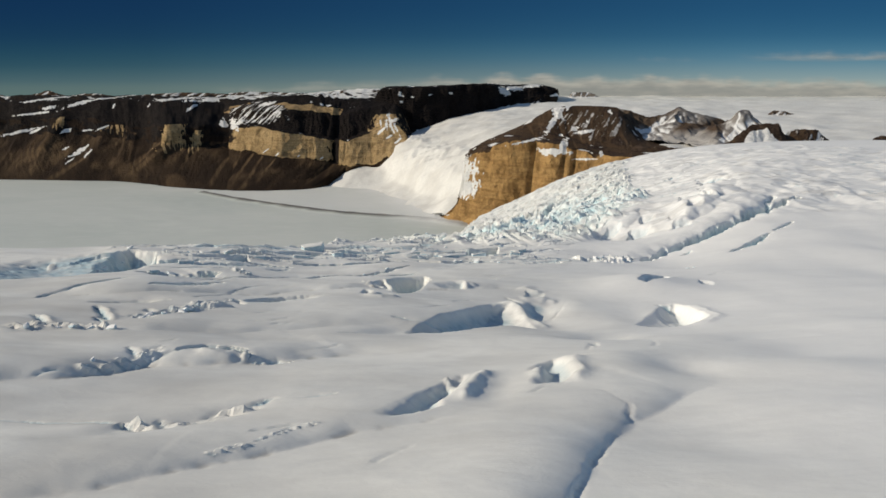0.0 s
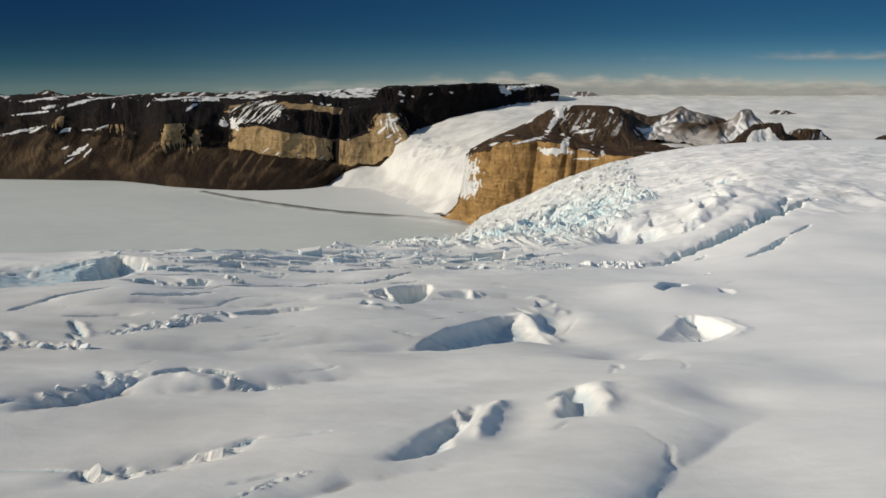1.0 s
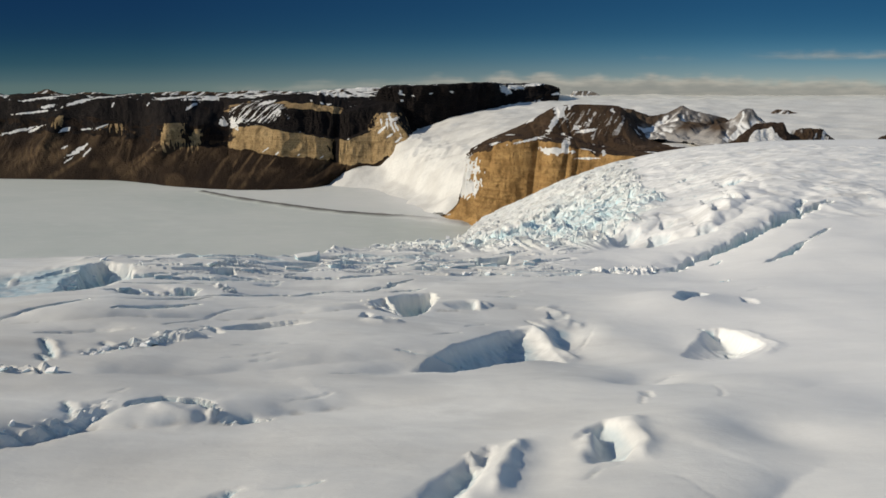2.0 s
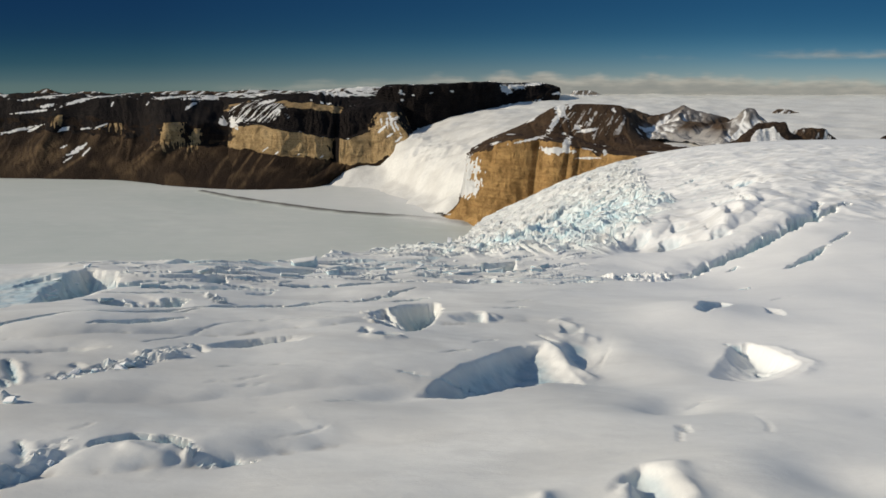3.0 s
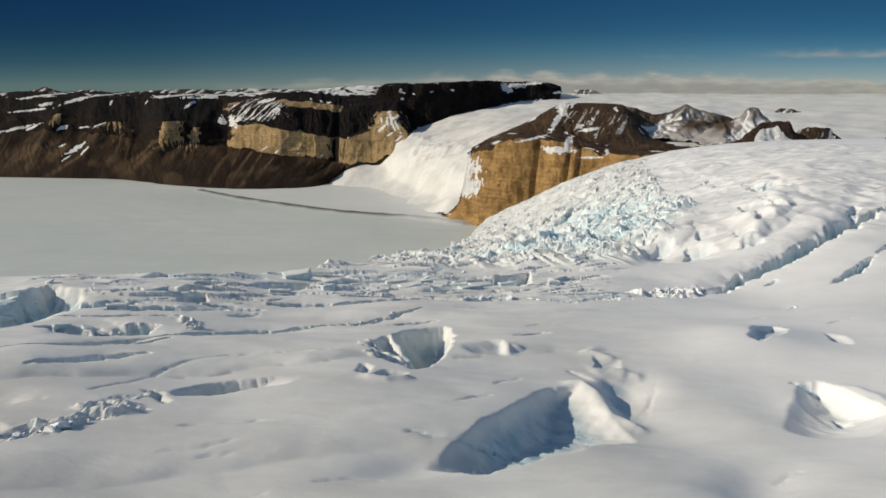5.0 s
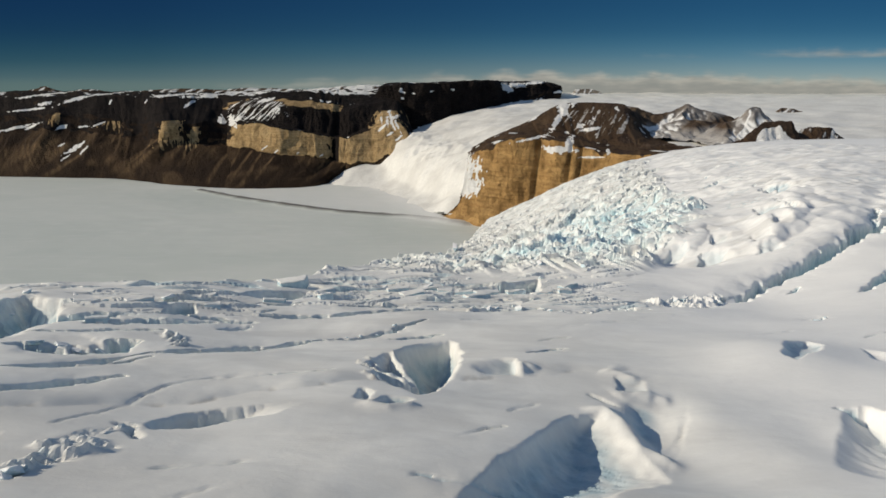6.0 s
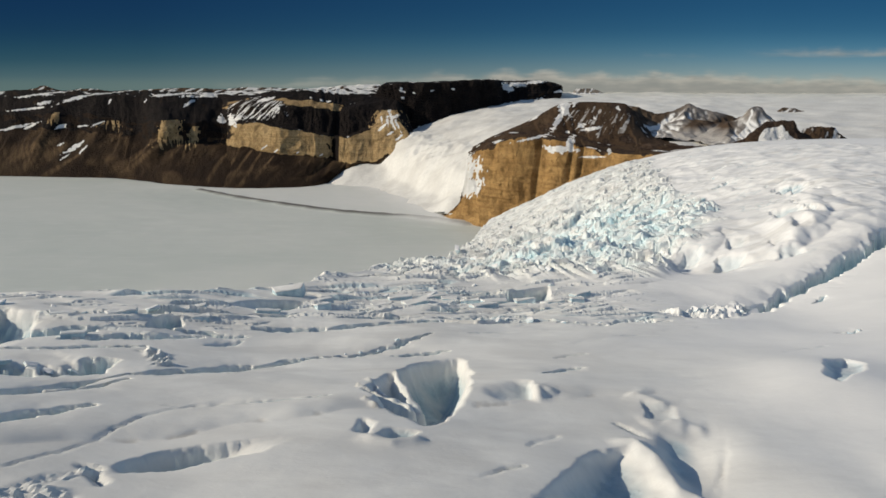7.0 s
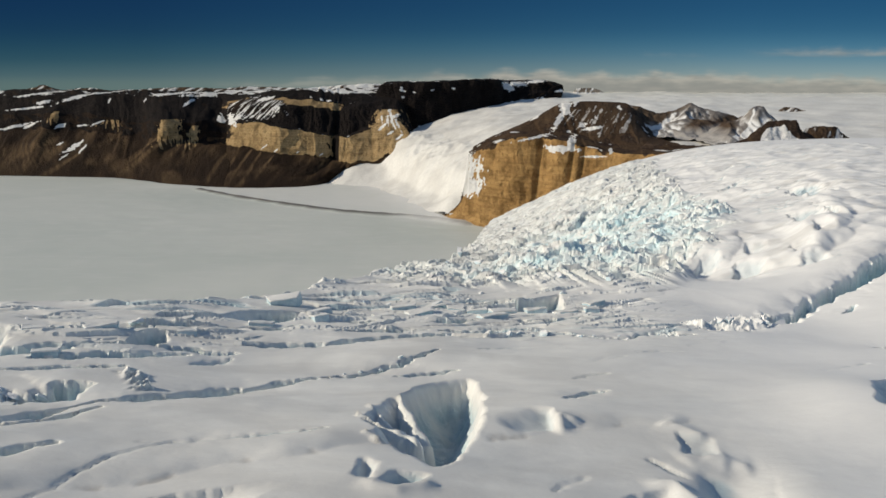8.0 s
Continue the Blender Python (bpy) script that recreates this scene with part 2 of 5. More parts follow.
# ---- the glacier underfoot ----
SWELLS = [(64, 270, 26, -7), (64, 228, 26, -4), (40, 130, 24, -3.5), (18, 131, 10, -1.8), (160, 520, 45, -4.5), (244, 920, 60, -6), 
          (184, 420, 45, 2), (52, 200, 26, -1.5), (-20, 144, 16, 1.7), (-14, 192, 14, 2), (43, 165, 10, 2),
          (-80, 196, 15, 1.5), (-88, 222, 16, 1.0), (-66, 216, 12, 0.8)]  # broad hollows and humps: centre, reach, height


def glacier_height(x, y):
    """The broad form: a tilted snowfield, its brink to the left and ahead, and the dome over the icefall."""
    left = step(0, 1, (-x - 18) / 48)
    yy = y - 34 * left * np.clip((y - 60) / 90, 0, 1)
    z = curve(yy, [-300, 0, 65, 93, 131, 175, 225, 262, 420, 622, 965, 1500], [410, 397, 386.5, 383, 378, 373, 367.5, 363, 331, 298, 240, -40])
    brink = curve(x, [-90, -66, -45, -31, -23, -3, 16, 31, 60, 110], [210, 211, 230, 271, 330, 480, 640, 780, 1000, 1300])
    z = z - 0.35 * np.clip(y - brink, 0, None)
    dome = curve(y, [-300, 60, 200, 300, 420, 900, 1300, 1900], [412, 389, 373, 377, 376, 358, 328, 120])
    reach = curve(y, [0, 200, 285, 420, 530, 940, 1500], [60, 60, 62, 108, 115, 166, 230])
    z = z + np.clip(dome - z, 0, None) * (1 - np.exp(-((np.clip(x, 0, None) / reach) ** curve(y, [0, 285, 420, 600, 1500], [1.5, 1.5, 2.3, 1.6, 1.5]))))
    for cx, cy, r, h in SWELLS:
        z = z + h * np.exp(-(((x - cx) / r) ** 2) - ((y - cy) / r) ** 2)
    return np.maximum(z, -25)


def spread(stops):
    """Ordered places from (start, end, gap at the start, gap at the end) stretches."""
    out = []
    for lo, hi, g0, g1 in stops:
        v = lo
        while v < hi - 1e-6:
            out.append(v)
            v += g0 + (g1 - g0) * (v - lo) / (hi - lo)
    return np.array(out + [stops[-1][1]])


GX = spread([(-900, -130, 60, 3), (-130, -70, 1.2, 0.5), (-70, -50, 0.45, 0.36), (-50, 50, 0.31, 0.31), (50, 150, 0.33, 0.7), (150, 330, 0.9, 2.5), (330, 1500, 5, 60)])
GY = spread([(-500, 40, 60, 1.2), (40, 130, 0.28, 0.33), (130, 185, 0.33, 0.33), (185, 240, 0.28, 0.3), (240, 300, 0.34, 0.5), (300, 520, 0.5, 1.1), (520, 1000, 1.3, 2.4), (1000, 1900, 6, 50)])
X, Y = np.meshgrid(GX, GY)
Z = glacier_height(X, Y)
ICE = np.zeros_like(Z)
FIRN_SHADE = np.zeros_like(Z)
# grey firn, and shade painted into cracks and the icefall
BRIGHT = np.zeros_like(Z)
FALL = np.zeros_like(Z)
CRISP = np.zeros_like(Z)


def window(x0, x1, y0, y1):
    return (slice(*np.searchsorted(GY, (y0, y1))), slice(*np.searchsorted(GX, (x0, x1))))


def along_line(x, y, points):
    """Distance to a polyline, signed (positive to its left), and how far along it the foot lies, 0 to 1."""
    best, side, run = np.full(x.shape, 1e9), np.zeros(x.shape), np.zeros(x.shape)
    lengths = [math.dist(p, q) for p, q in zip(points, points[1:])]
    total, done = sum(lengths), 0.0
    for (x0, y0), (x1, y1), length in zip(points, points[1:], lengths):
        ux, uy = (x1 - x0) / length, (y1 - y0) / length
        t = np.clip((x - x0) * ux + (y - y0) * uy, 0, length)
        d = np.hypot(x - x0 - t * ux, y - y0 - t * uy)
        near = d < best
        best = np.where(near, d, best)
        side = np.where(near, np.sign(ux * (y - y0) - uy * (x - x0)), side)
        run = np.where(near, (done + t) / total, run)
        done += length
    return best, side, run


def crevasse(points, width, depth, ragged=0.6, sag=0.5, seed=0, rubble=0.0, blue=0.8, teeth=0.0):
    """An open crack: steep ragged walls of blue ice, the floor choked with snow here and there."""
    xs, ys = [p[0] for p in points], [p[1] for p in points]
    pad = 5 * width + 3
    w = window(min(xs) - pad, max(xs) + pad, min(ys) - pad, max(ys) + pad)
    x, y = X[w], Y[w]
    span = 2.2 * width + 1.5
    wx = x + ragged * width * fractal(x / span, y / span, 4, seed, 0.6)
    wy = y + ragged * width * fractal(x / span, y / span, 4, seed + 40, 0.6)
    wx, wy = wx + 0.16 * fractal(x / 1.3, y / 1.3, 2, seed + 60), wy + 0.16 * fractal(x / 1.3 + 3, y / 1.3, 2, seed + 61)
    d, side, run = along_line(wx, wy, points)
    size = width * (0.2 + 0.8 * np.sin(np.pi * np.clip(run, 0.02, 0.98)) ** 0.6) * (0.85 + 0.5 * grain(run * 5, 0 * run, seed + 7) + 0.12 * grain(run * 17, 0 * run, seed + 8))
    if teeth:
        size = size * (1 + teeth * ridged(run * sum(math.dist(p, q) for p, q in zip(points, points[1:])) / 2.4, 0 * run + seed, 2, seed + 62))
    size = np.maximum(size, 0.08 * width)
    q = d / size
    long = sum(math.dist(p, q) for p, q in zip(points, points[1:])) / (4 * width + 4)  # how often it narrows or is bridged
    fill = np.clip(0.75 + 0.85 * grain(run * long + 3, 0 * run + 0.5, seed + 9), 0.12, 1)
    cut = depth * fill * (1 - step(0.5, 1.05, q)) if width > 0.6 else 0.5 * depth * fill * np.exp(-((d / np.maximum(size, 0.2)) ** 2))
    if rubble:
        who, edge = cells(wx / rubble, wy / rubble, seed + 20)
        lump = (0.15 + 0.75 * who[0] ** 1.5 + 0.35 * (who[1] - 0.5) * who[3] + 0.35 * (who[2] - 0.5) * who[4]) * step(0.0, 0.25, edge)
        cut = cut * (1 - np.clip(lump, 0, 0.95) * step(1.05, 0.7, q))
    Z[w] -= cut + sag * np.exp(-((d / (1.9 * width + 0.5)) ** 2)) * step(0, 0.35, run) * step(1, 0.65, run)
    ICE[w] = np.maximum(ICE[w], min(1.0, 1.25 * blue) * step(0.08, 0.45, cut / max(depth, 0.1)))
    # thin cracks: debris and shade at the bottom, both painted as grey
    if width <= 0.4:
        FIRN_SHADE[w] = np.maximum(FIRN_SHADE[w], 0.9 * step(0.25, 0.8, cut / max(depth, 0.1)))


def pit(corners, slopes, depth, seed=0, ragged=0.5, blue=0.5, lips=None, flutes=None):
    """A collapsed pit: a many-sided hole whose walls fall from the rim, each side with its own slope. lips: how far each side's rim is
    rounded off; flutes: how deep each side's wall is furrowed."""
    xs, ys = [p[0] for p in corners], [p[1] for p in corners]
    lips, flutes = lips or [0] * len(corners), flutes or [0] * len(corners)
    pad = 5 + 5 * max(lips)
    w = window(min(xs) - pad, max(xs) + pad, min(ys) - pad, max(ys) + pad)
    x, y = X[w], Y[w]
    wx, wy = x + ragged * fractal(x / 3.5, y / 3.5, 4, seed), y + ragged * fractal(x / 3.5, y / 3.5, 4, seed + 30)
    mx, my = sum(xs) / len(xs), sum(ys) / len(ys)
    blend, total = 0.11 * depth, 0.0
    for (x0, y0), (x1, y1), slope, lip, furrow in zip(corners, corners[1:] + corners[:1], slopes, lips, flutes):
        length = math.dist((x0, y0), (x1, y1))
        nx, ny = -(y1 - y0) / length, (x1 - x0) / length
        if (mx - x0) * nx + (my - y0) * ny < 0:
            nx, ny = -nx, -ny
        d = (wx - x0) * nx + (wy - y0) * ny
        if furrow:
            u = (x - x0) * (x1 - x0) / length + (y - y0) * (y1 - y0) / length
            d = d - furrow * ridged(u / (2.6 * furrow + 0.8), d / 9, 2, seed + 50) * step(-1.3, 0.3, d)
        fall = slope * (lip * np.logaddexp(0, d / lip) if lip else d)
        total = total + np.exp(-np.clip(fall / blend, -40, 60))
    fall = np.clip(-blend * np.log(total + 1e-26), 0, None)
    cut = depth * np.tanh(fall / depth)
    wall = step(0.05, 0.3, cut / depth)
    Z[w] -= cut + 0.04 * depth * fractal(x / 2.2, y / 2.2, 3, seed + 9) * step(0.3, 0.8, cut / depth) + 0.02 * depth * wall * ridged(x / 2.4 + 0.5 * y, y / 3.1, 3, seed + 15)
    ICE[w] = np.maximum(ICE[w], min(1.0, 1.9 * blue) * step(0.12, 0.5, cut / depth) * np.clip(0.8 + 0.5 * fractal(x / 3, y / 3, 3, seed + 16), 0.3, 1))


def rib(points, drop, slope=2.4, seed=0, broad=0.3, lift=0.15):
    """A sharp rib of snow left standing in a pit: from the rim at the first point down along the others, its crest falling by drop."""
    xs, ys = [p[0] for p in points], [p[1] for p in points]
    w = window(min(xs) - 3, max(xs) + 3, min(ys) - 3, max(ys) + 3)
    x, y = X[w], Y[w]
    top = Z[w][np.hypot(x - xs[0], y - ys[0]) < 1.6].max()
    d, side, run = along_line(x + 0.35 * fractal(x / 2.5, y / 2.5, 3, seed), y + 0.35 * fractal(x / 2.5 + 5, y / 2.5, 3, seed), points)
    crest = top + lift - drop * run ** 1.15 + 0.3 * fractal(run * 5, 0 * run, 2, seed + 2) - 9 * np.clip(run - 0.97, 0, 1) - 1.0 * slope * np.clip(d - broad - 0.3, 0, None)
    shape = crest - slope * np.clip(d - broad * (0.5 + run), 0, None)
    on = step(-0.4, 0.3, shape - Z[w])
    Z[w] = np.maximum(Z[w], shape)
    ICE[w] *= 1 - 0.85 * on


def ridge_line(points, height, width, seed=0):
    """A drifted crest along a line."""
    xs, ys = [p[0] for p in points], [p[1] for p in points]
    w = window(min(xs) - 4 * width, max(xs) + 4 * width, min(ys) - 4 * width, max(ys) + 4 * width)
    x, y = X[w], Y[w]
    d, side, run = along_line(x + 0.5 * fractal(x / 4, y / 4, 3, seed), y + 0.5 * fractal(x / 4 + 5, y / 4, 3, seed), points)
    Z[w] += height * np.exp(-((d / width) ** 1.4)) * step(0, 0.2, run) * step(1, 0.8, run)


def dip(cx, cy, a, b, turn, depth):
    """A soft hollow in the snow (a swell, where the depth is negative)."""
    r = 3 * max(a, b)
    w = window(cx - r, cx + r, cy - r, cy + r)
    x, y = X[w] - cx, Y[w] - cy
    c, s = math.cos(radians(turn)), math.sin(radians(turn))
    Z[w] -= depth * np.exp(-(((x * c + y * s) / a) ** 2) - ((-x * s + y * c) / b) ** 2)


def fin(p, q, height, width, seed=0):
    """A narrow snow rib from p to q."""
    w = window(min(p[0], q[0]) - 4, max(p[0], q[0]) + 4, min(p[1], q[1]) - 4, max(p[1], q[1]) + 4)
    x, y = X[w], Y[w]
    d, side, run = along_line(x + 0.3 * fractal(x / 2, y / 2, 3, seed), y + 0.3 * fractal(x / 2 + 5, y / 2, 3, seed), [p, q])
    rise = np.exp(-((d / width) ** 2)) * step(-0.01, 0.2, run) * step(1.01, 0.7, run) * (0.4 + 0.9 * run)
    Z[w] += height * rise
    ICE[w] *= 1 - 0.9 * rise


def fold(points, height, reach, seed=0, ragged=1.2, edge=0.0):
    """A swell in the snow on the left side of a line: it rises steeply at the line and dies out slowly behind it."""
    xs, ys = [p[0] for p in points], [p[1] for p in points]
    pad = 5 * reach
    w = window(min(xs) - pad, max(xs) + pad, min(ys) - pad, max(ys) + pad)
    x, y = X[w], Y[w]
    wx, wy = x + ragged * fractal(x / 12, y / 12, 3, seed), y + ragged * fractal(x / 12, y / 12, 3, seed + 11)
    d, side, run = along_line(wx, wy, points)
    ends = step(0, 0.2, run) * step(1, 0.75, run)
    t = np.where(side > 0, d / reach, 0)
    Z[w] += height * ends * t * np.exp(1 - t)
    if edge:
        broken = step(-0.1, 0.35, fractal(run * 22, 0 * run, 3, seed + 3))
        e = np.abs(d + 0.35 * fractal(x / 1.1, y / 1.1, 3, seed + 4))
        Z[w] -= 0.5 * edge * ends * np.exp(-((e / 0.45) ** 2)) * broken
        # shade of the notches along the edge, put into the colour
        FIRN_SHADE[w] = np.maximum(FIRN_SHADE[w], 0.6 * ends * np.exp(-((e / 0.45) ** 2)) * broken)


def broken(points, width, height, seed, pitch=2.2):
    """A belt of broken snow along a line: blades that rise slowly one way and drop sharply, slits of ice between them."""
    xs, ys = [p[0] for p in points], [p[1] for p in points]
    pad = 2 * width + 2
    w = window(min(xs) - pad, max(xs) + pad, min(ys) - pad, max(ys) + pad)
    x, y = X[w], Y[w]
    d, side, run = along_line(x + 0.3 * width * fractal(x / 5, y / 5, 3, seed), y + 0.3 * width * fractal(x / 5 + 9, y / 5, 3, seed + 1), points)
    u, v = run * sum(math.dist(p, q) for p, q in zip(points, points[1:])), side * d
    belt = step(1.0, 0.45, d / (width * (0.75 + 0.5 * grain(run * 6, 0 * run, seed + 2)))) * step(0, 0.08, run) * step(1, 0.9, run)
    a = (0.75 * u + 0.85 * v + 0.4 * pitch * fractal(x / (1.6 * pitch), y / (1.6 * pitch), 3, seed + 3)) / pitch
    f = a - np.floor(a)
    size = _hash(np.floor(a), np.floor(a) * 0, seed + 4)
    lump, gap = seracs(x, y, 1.1 * pitch, seed + 5, 0.5, 1.6)
    blade = np.where(f < 0.68, f / 0.68, (1 - f) / 0.32) * (0.15 + 1.1 * size)
    CRISP[w] = np.maximum(CRISP[w], belt)
    Z[w] += belt * height * (1.0 * blade + 0.2 * lump - 0.5 + 0.22 * ridged(x / 1.7, y / 1.3, 2, seed + 8))
    # dark lines that paint shade into the slits behind the blades
    FIRN_SHADE[w] = np.maximum(FIRN_SHADE[w], 0.75 * belt * step(0.68, 0.82, f) * step(1.0, 0.95, f) * (size > 0.3))
    ICE[w] = np.maximum(ICE[w], 0.6 * belt * np.maximum(gap, 0.7 * step(0.7, 0.85, f) * (size > 0.35)))


def slit(p, q, width=0.5, depth=1.1, lip=0.5, seed=0):
    """A short dark slit with a raised lip of snow along it."""
    crevasse([p, (0.5 * (p[0] + q[0]) + 0.2, 0.5 * (p[1] + q[1]) - 0.2), q], width, depth, 0.4, 0.1, seed)
    away = (0.9 * width + 0.5)
    ridge_line([(p[0] + away, p[1] + 0.4 * away), (q[0] + away, q[1] + 0.4 * away)], 0.5 * lip, 0.6, seed + 1)


def seracs(x, y, size, seed, gaps=0.5, tilt=1.0):
    """Tumbled blocks of ice with tilted tops: heights above the mean surface, and where the clefts between them lie."""
    wx = x + 0.45 * size * fractal(x / (1.7 * size), y / (1.7 * size), 3, seed + 5)
    wy = y + 0.45 * size * fractal(x / (1.7 * size) + 4, y / (1.7 * size), 3, seed + 6)
    who, edge = cells(wx / size, wy / (0.62 * size), seed)
    top = 1.1 * who[0] ** 1.3 / tilt + tilt * (1.1 * (who[1] - 0.5) * who[3] + 0.9 * (who[2] - 0.7) * who[4])
    gap = step(0.16, 0.02, edge) * step(-0.1, 0.3, grain(x / (3 * size), y / (3 * size), seed + 8))
    return top - gaps * gap, gap


# gentle swells over the whole field
calm = step(1100, 700, Y)
Z += calm * (0.8 * fractal(X / 38, Y / 24, 2, 3) + 0.05 * fractal(X / 8, Y / 5.5, 3, 8))

# long swells that cross the snowfield
fold([(-62, 42), (-40, 44), (-26, 47.5), (-20, 51.7), (-12.8, 56.6), (-7.9, 61.2), (1, 66), (8, 70)], 1.15, 6.0, 21, 1.0, 0.16)
fold([(-80, 64), (-56, 71), (-41, 79), (-34.8, 86.5), (-22, 89), (-13.6, 95), (0, 100)], 1.3, 5.5, 22, 0.8, 0.14)
fold([(-92, 92), (-66, 96), (-50, 100), (-40, 103), (-20, 112), (6, 122)], 1.0, 7.0, 23)
fold([(-80, 120), (-54, 128), (-30, 140), (-16, 146), (0, 152), (30, 165)], 0.9, 6.0, 24, 1.2, 0.2)
fold([(3.6, 34), (5.4, 38), (8.9, 46), (11.2, 52), (13.6, 58.4), (18, 66), (25, 73.5), (32, 79)], 1.0, 5.0, 25, 0.3)
fold([(30, 98), (46, 104), (76, 110)], 0.5, 8.0, 26)
dip(23, 110, 7, 3.5, 55, 1.2)
dip(22, 88, 7, 5, 40, -0.8)
dip(28, 84, 4, 5, 40, 0.7)
dip(44, 92, 12, 5, 20, 0.5)
dip(60, 140, 18, 8, 10, -0.6)

# collapsed pits
pit([(-5.1, 112.9), (-0.6, 110.8), (5.4, 115.4), (11, 119.6), (17.4, 127.6), (16.2, 133.5), (13.4, 143.2), (8.4, 141.4), (1.6, 129.1), (-3.1, 120.7)],
    [1.5, 1.5, 0.8, 0.45, 0.45, 0.62, 2.2, 1.9, 1.0, 0.7], 4.6, 31, 0.45, 0.5, [0, 0, 0.2, 0.5, 0.3, 0.15, 0, 0.15, 0.5, 1.1], [0, 0, 0, 0, 0, 0.3, 0.4, 0.25, 0, 0])
ridge_line([(10, 143.2), (13.4, 143.4), (15, 139.5), (15.6, 134.3), (19.6, 130.4)], 0.75, 1.1, 230)
dip(-7, 113, 6, 2.6, 35, 0.8)
pit([(17.0, 147.6), (15.6, 142), (16.2, 137), (18.2, 136.6), (21, 142.4), (21, 147.4)], [0.6, 0.6, 0.5, 0.3, 0.26, 0.7], 1.5, 181, 0.3, 0.5, [0.5, 0.8, 0.6, 1, 1, 0.4])
ridge_line([(15.5, 150.2), (17.5, 150.6), (21, 149.4)], 0.3, 1.6, 231)
dip(20, 142.5, 8, 3.2, 74, 1.1)
pit([(16.8, 151), (20.2, 151), (21.2, 155.5), (17.6, 156.8)], [0.9, 0.8, 0.9, 2.5], 0.45, 132, 0.4, 0.1)
pit([(33.6, 126.9), (35.1, 124.7), (38.7, 123.8), (44.3, 126.5), (48.7, 133), (48.4, 138), (46.6, 147.8), (44, 147.6), (37.6, 138)],
    [0.5, 0.48, 0.36, 0.75, 2.6, 3.4, 3.4, 1.2, 0.52], 8.0, 33, 0.2, 0.25, [1.6, 0.8, 0.2, 0.2, 0.15, 0.1, 0.1, 0.4, 1.8], [0, 0, 0, 0, 0.2, 0, 0.2, 0, 0])
ridge_line([(42.5, 125.5), (46.5, 128.6), (49.8, 133), (49.4, 138), (47.8, 147)], 0.3, 0.9, 232)
pit([(43.2, 136), (45, 135.2), (46, 138.2), (44.4, 139.4)], [1.5, 2, 2, 4], 1.6, 183, 0.3, 0.2)
crevasse([(42.6, 147.4), (44.4, 146.8), (46, 146)], 0.5, 1.2, 0.4, 0.1, 184)
dip(37, 135, 5, 8, 20, 0.8)
pit([(-5.6, 65.2), (-2.3, 66.2), (1.3, 69.6), (1.9, 74.6), (4.7, 82.6), (3.2, 83.5), (-1.4, 75.8)],
    [1.4, 1.4, 1.1, 0.8, 1.2, 0.9, 0.9], 2.3, 35, 0.3, 0.45, [0.2, 0, 0, 0.1, 0.2, 0.2, 0.35], [0, 0, 0, 0.25, 0, 0.5, 0.2])
ridge_line([(1.4, 69.4), (2.6, 74.6), (5.2, 83)], 0.7, 1.0, 233)
rib([(0.2, 78.6), (1.0, 76), (1.3, 73.2)], 0.9, 2.0, 234)
dip(6, 75.5, 2.6, 6, -22, 0.55)
pit([(9.7, 79.7), (9.8, 75.9), (12.8, 76.2), (14.5, 79.4), (14.5, 84.5), (13, 86.8), (10.6, 84)], [0.9, 1.2, 1.2, 1.0, 0.9, 1.5, 0.7], 1.7, 37, 0.3, 0.25, [0.2, 0, 0, 0.1, 0.1, 0.1, 0.5])
fin((10.2, 78), (11.6, 84), 1.0, 0.7, 137)
ridge_line([(13.2, 75.8), (15.3, 79.4), (15.2, 85), (13, 87.6)], 0.5, 1.0, 235)
pit([(-16.8, 157), (-14.6, 149), (-11.5, 144.4), (-8.2, 141.7), (-4.3, 148.6), (-2.9, 157), (-2.4, 168), (-3.6, 176), (-9.4, 174), (-14, 166)],
    [1.3, 1.2, 1.3, 1.6, 2.2, 3.2, 3.2, 2.6, 2.4, 1.7], 8.6, 38, 0.5, 0.65, [0.2, 0.3, 0, 0, 0, 0, 0.1, 0.1, 0.1, 0.3], [0.3, 0.3, 0, 0, 0.2, 0.3, 0.4, 0.3, 0.3, 0.4])
rib([(-16.2, 161.6), (-14.6, 158), (-12.6, 155.4)], 0.9, 4.0, 236, 0.2, 0.2)
rib([(-12.9, 165.6), (-11.4, 160.5), (-9.6, 155.6)], 1.3, 3.0, 237, 0.35, 0.2)
rib([(-17, 156.2), (-14, 153.4), (-10.2, 151.6)], 1.2, 4.0, 238, 0.25, 0.2)
rib([(-15.4, 149.6), (-12.6, 147), (-10.2, 145.6)], 1.5, 2.0, 239)
pit([(-13.2, 138.4), (-10.6, 137.6), (-8.6, 140.6), (-12, 141)], [0.9, 1.3, 1.5, 1.6], 1.6, 39, 0.3, 0.5)
pit([(-15.5, 139.5), (-13.8, 138.5), (-13.2, 142), (-15, 143.4)], [0.8, 1.2, 1.2, 1.8], 1.0, 139, 0.4, 0.2)
ridge_line([(-15, 138.6), (-11.6, 136.8), (-8, 139.4)], 0.5, 0.8, 240)
pit([(-102, 137), (-78, 142.4), (-73.8, 148.2), (-67.6, 160.5), (-66, 174), (-70.5, 187), (-84, 190), (-102, 182)],
    [0.7, 0.7, 0.7, 0.5, 0.22, 0.3, 0.4, 0.4], 3.4, 41, 0.7, 0.45, [0.4, 0.4, 0.4, 0.8, 1.2, 1.2, 1.5, 1.0], [0, 0, 0, 0, 0, 0, 0.6, 0.6])
pit([(-83.5, 178), (-79, 165), (-70, 167), (-67.4, 176), (-70, 187), (-80, 191)], [2.2, 1.6, 1.3, 4.5, 3.0, 2.2], 7.5, 40, 0.6, 0.8, None, [0.3, 0, 0, 0.3, 0.3, 0.3])
rib([(-94, 180), (-91, 170), (-87, 160)], 3.2, 1.0, 241)
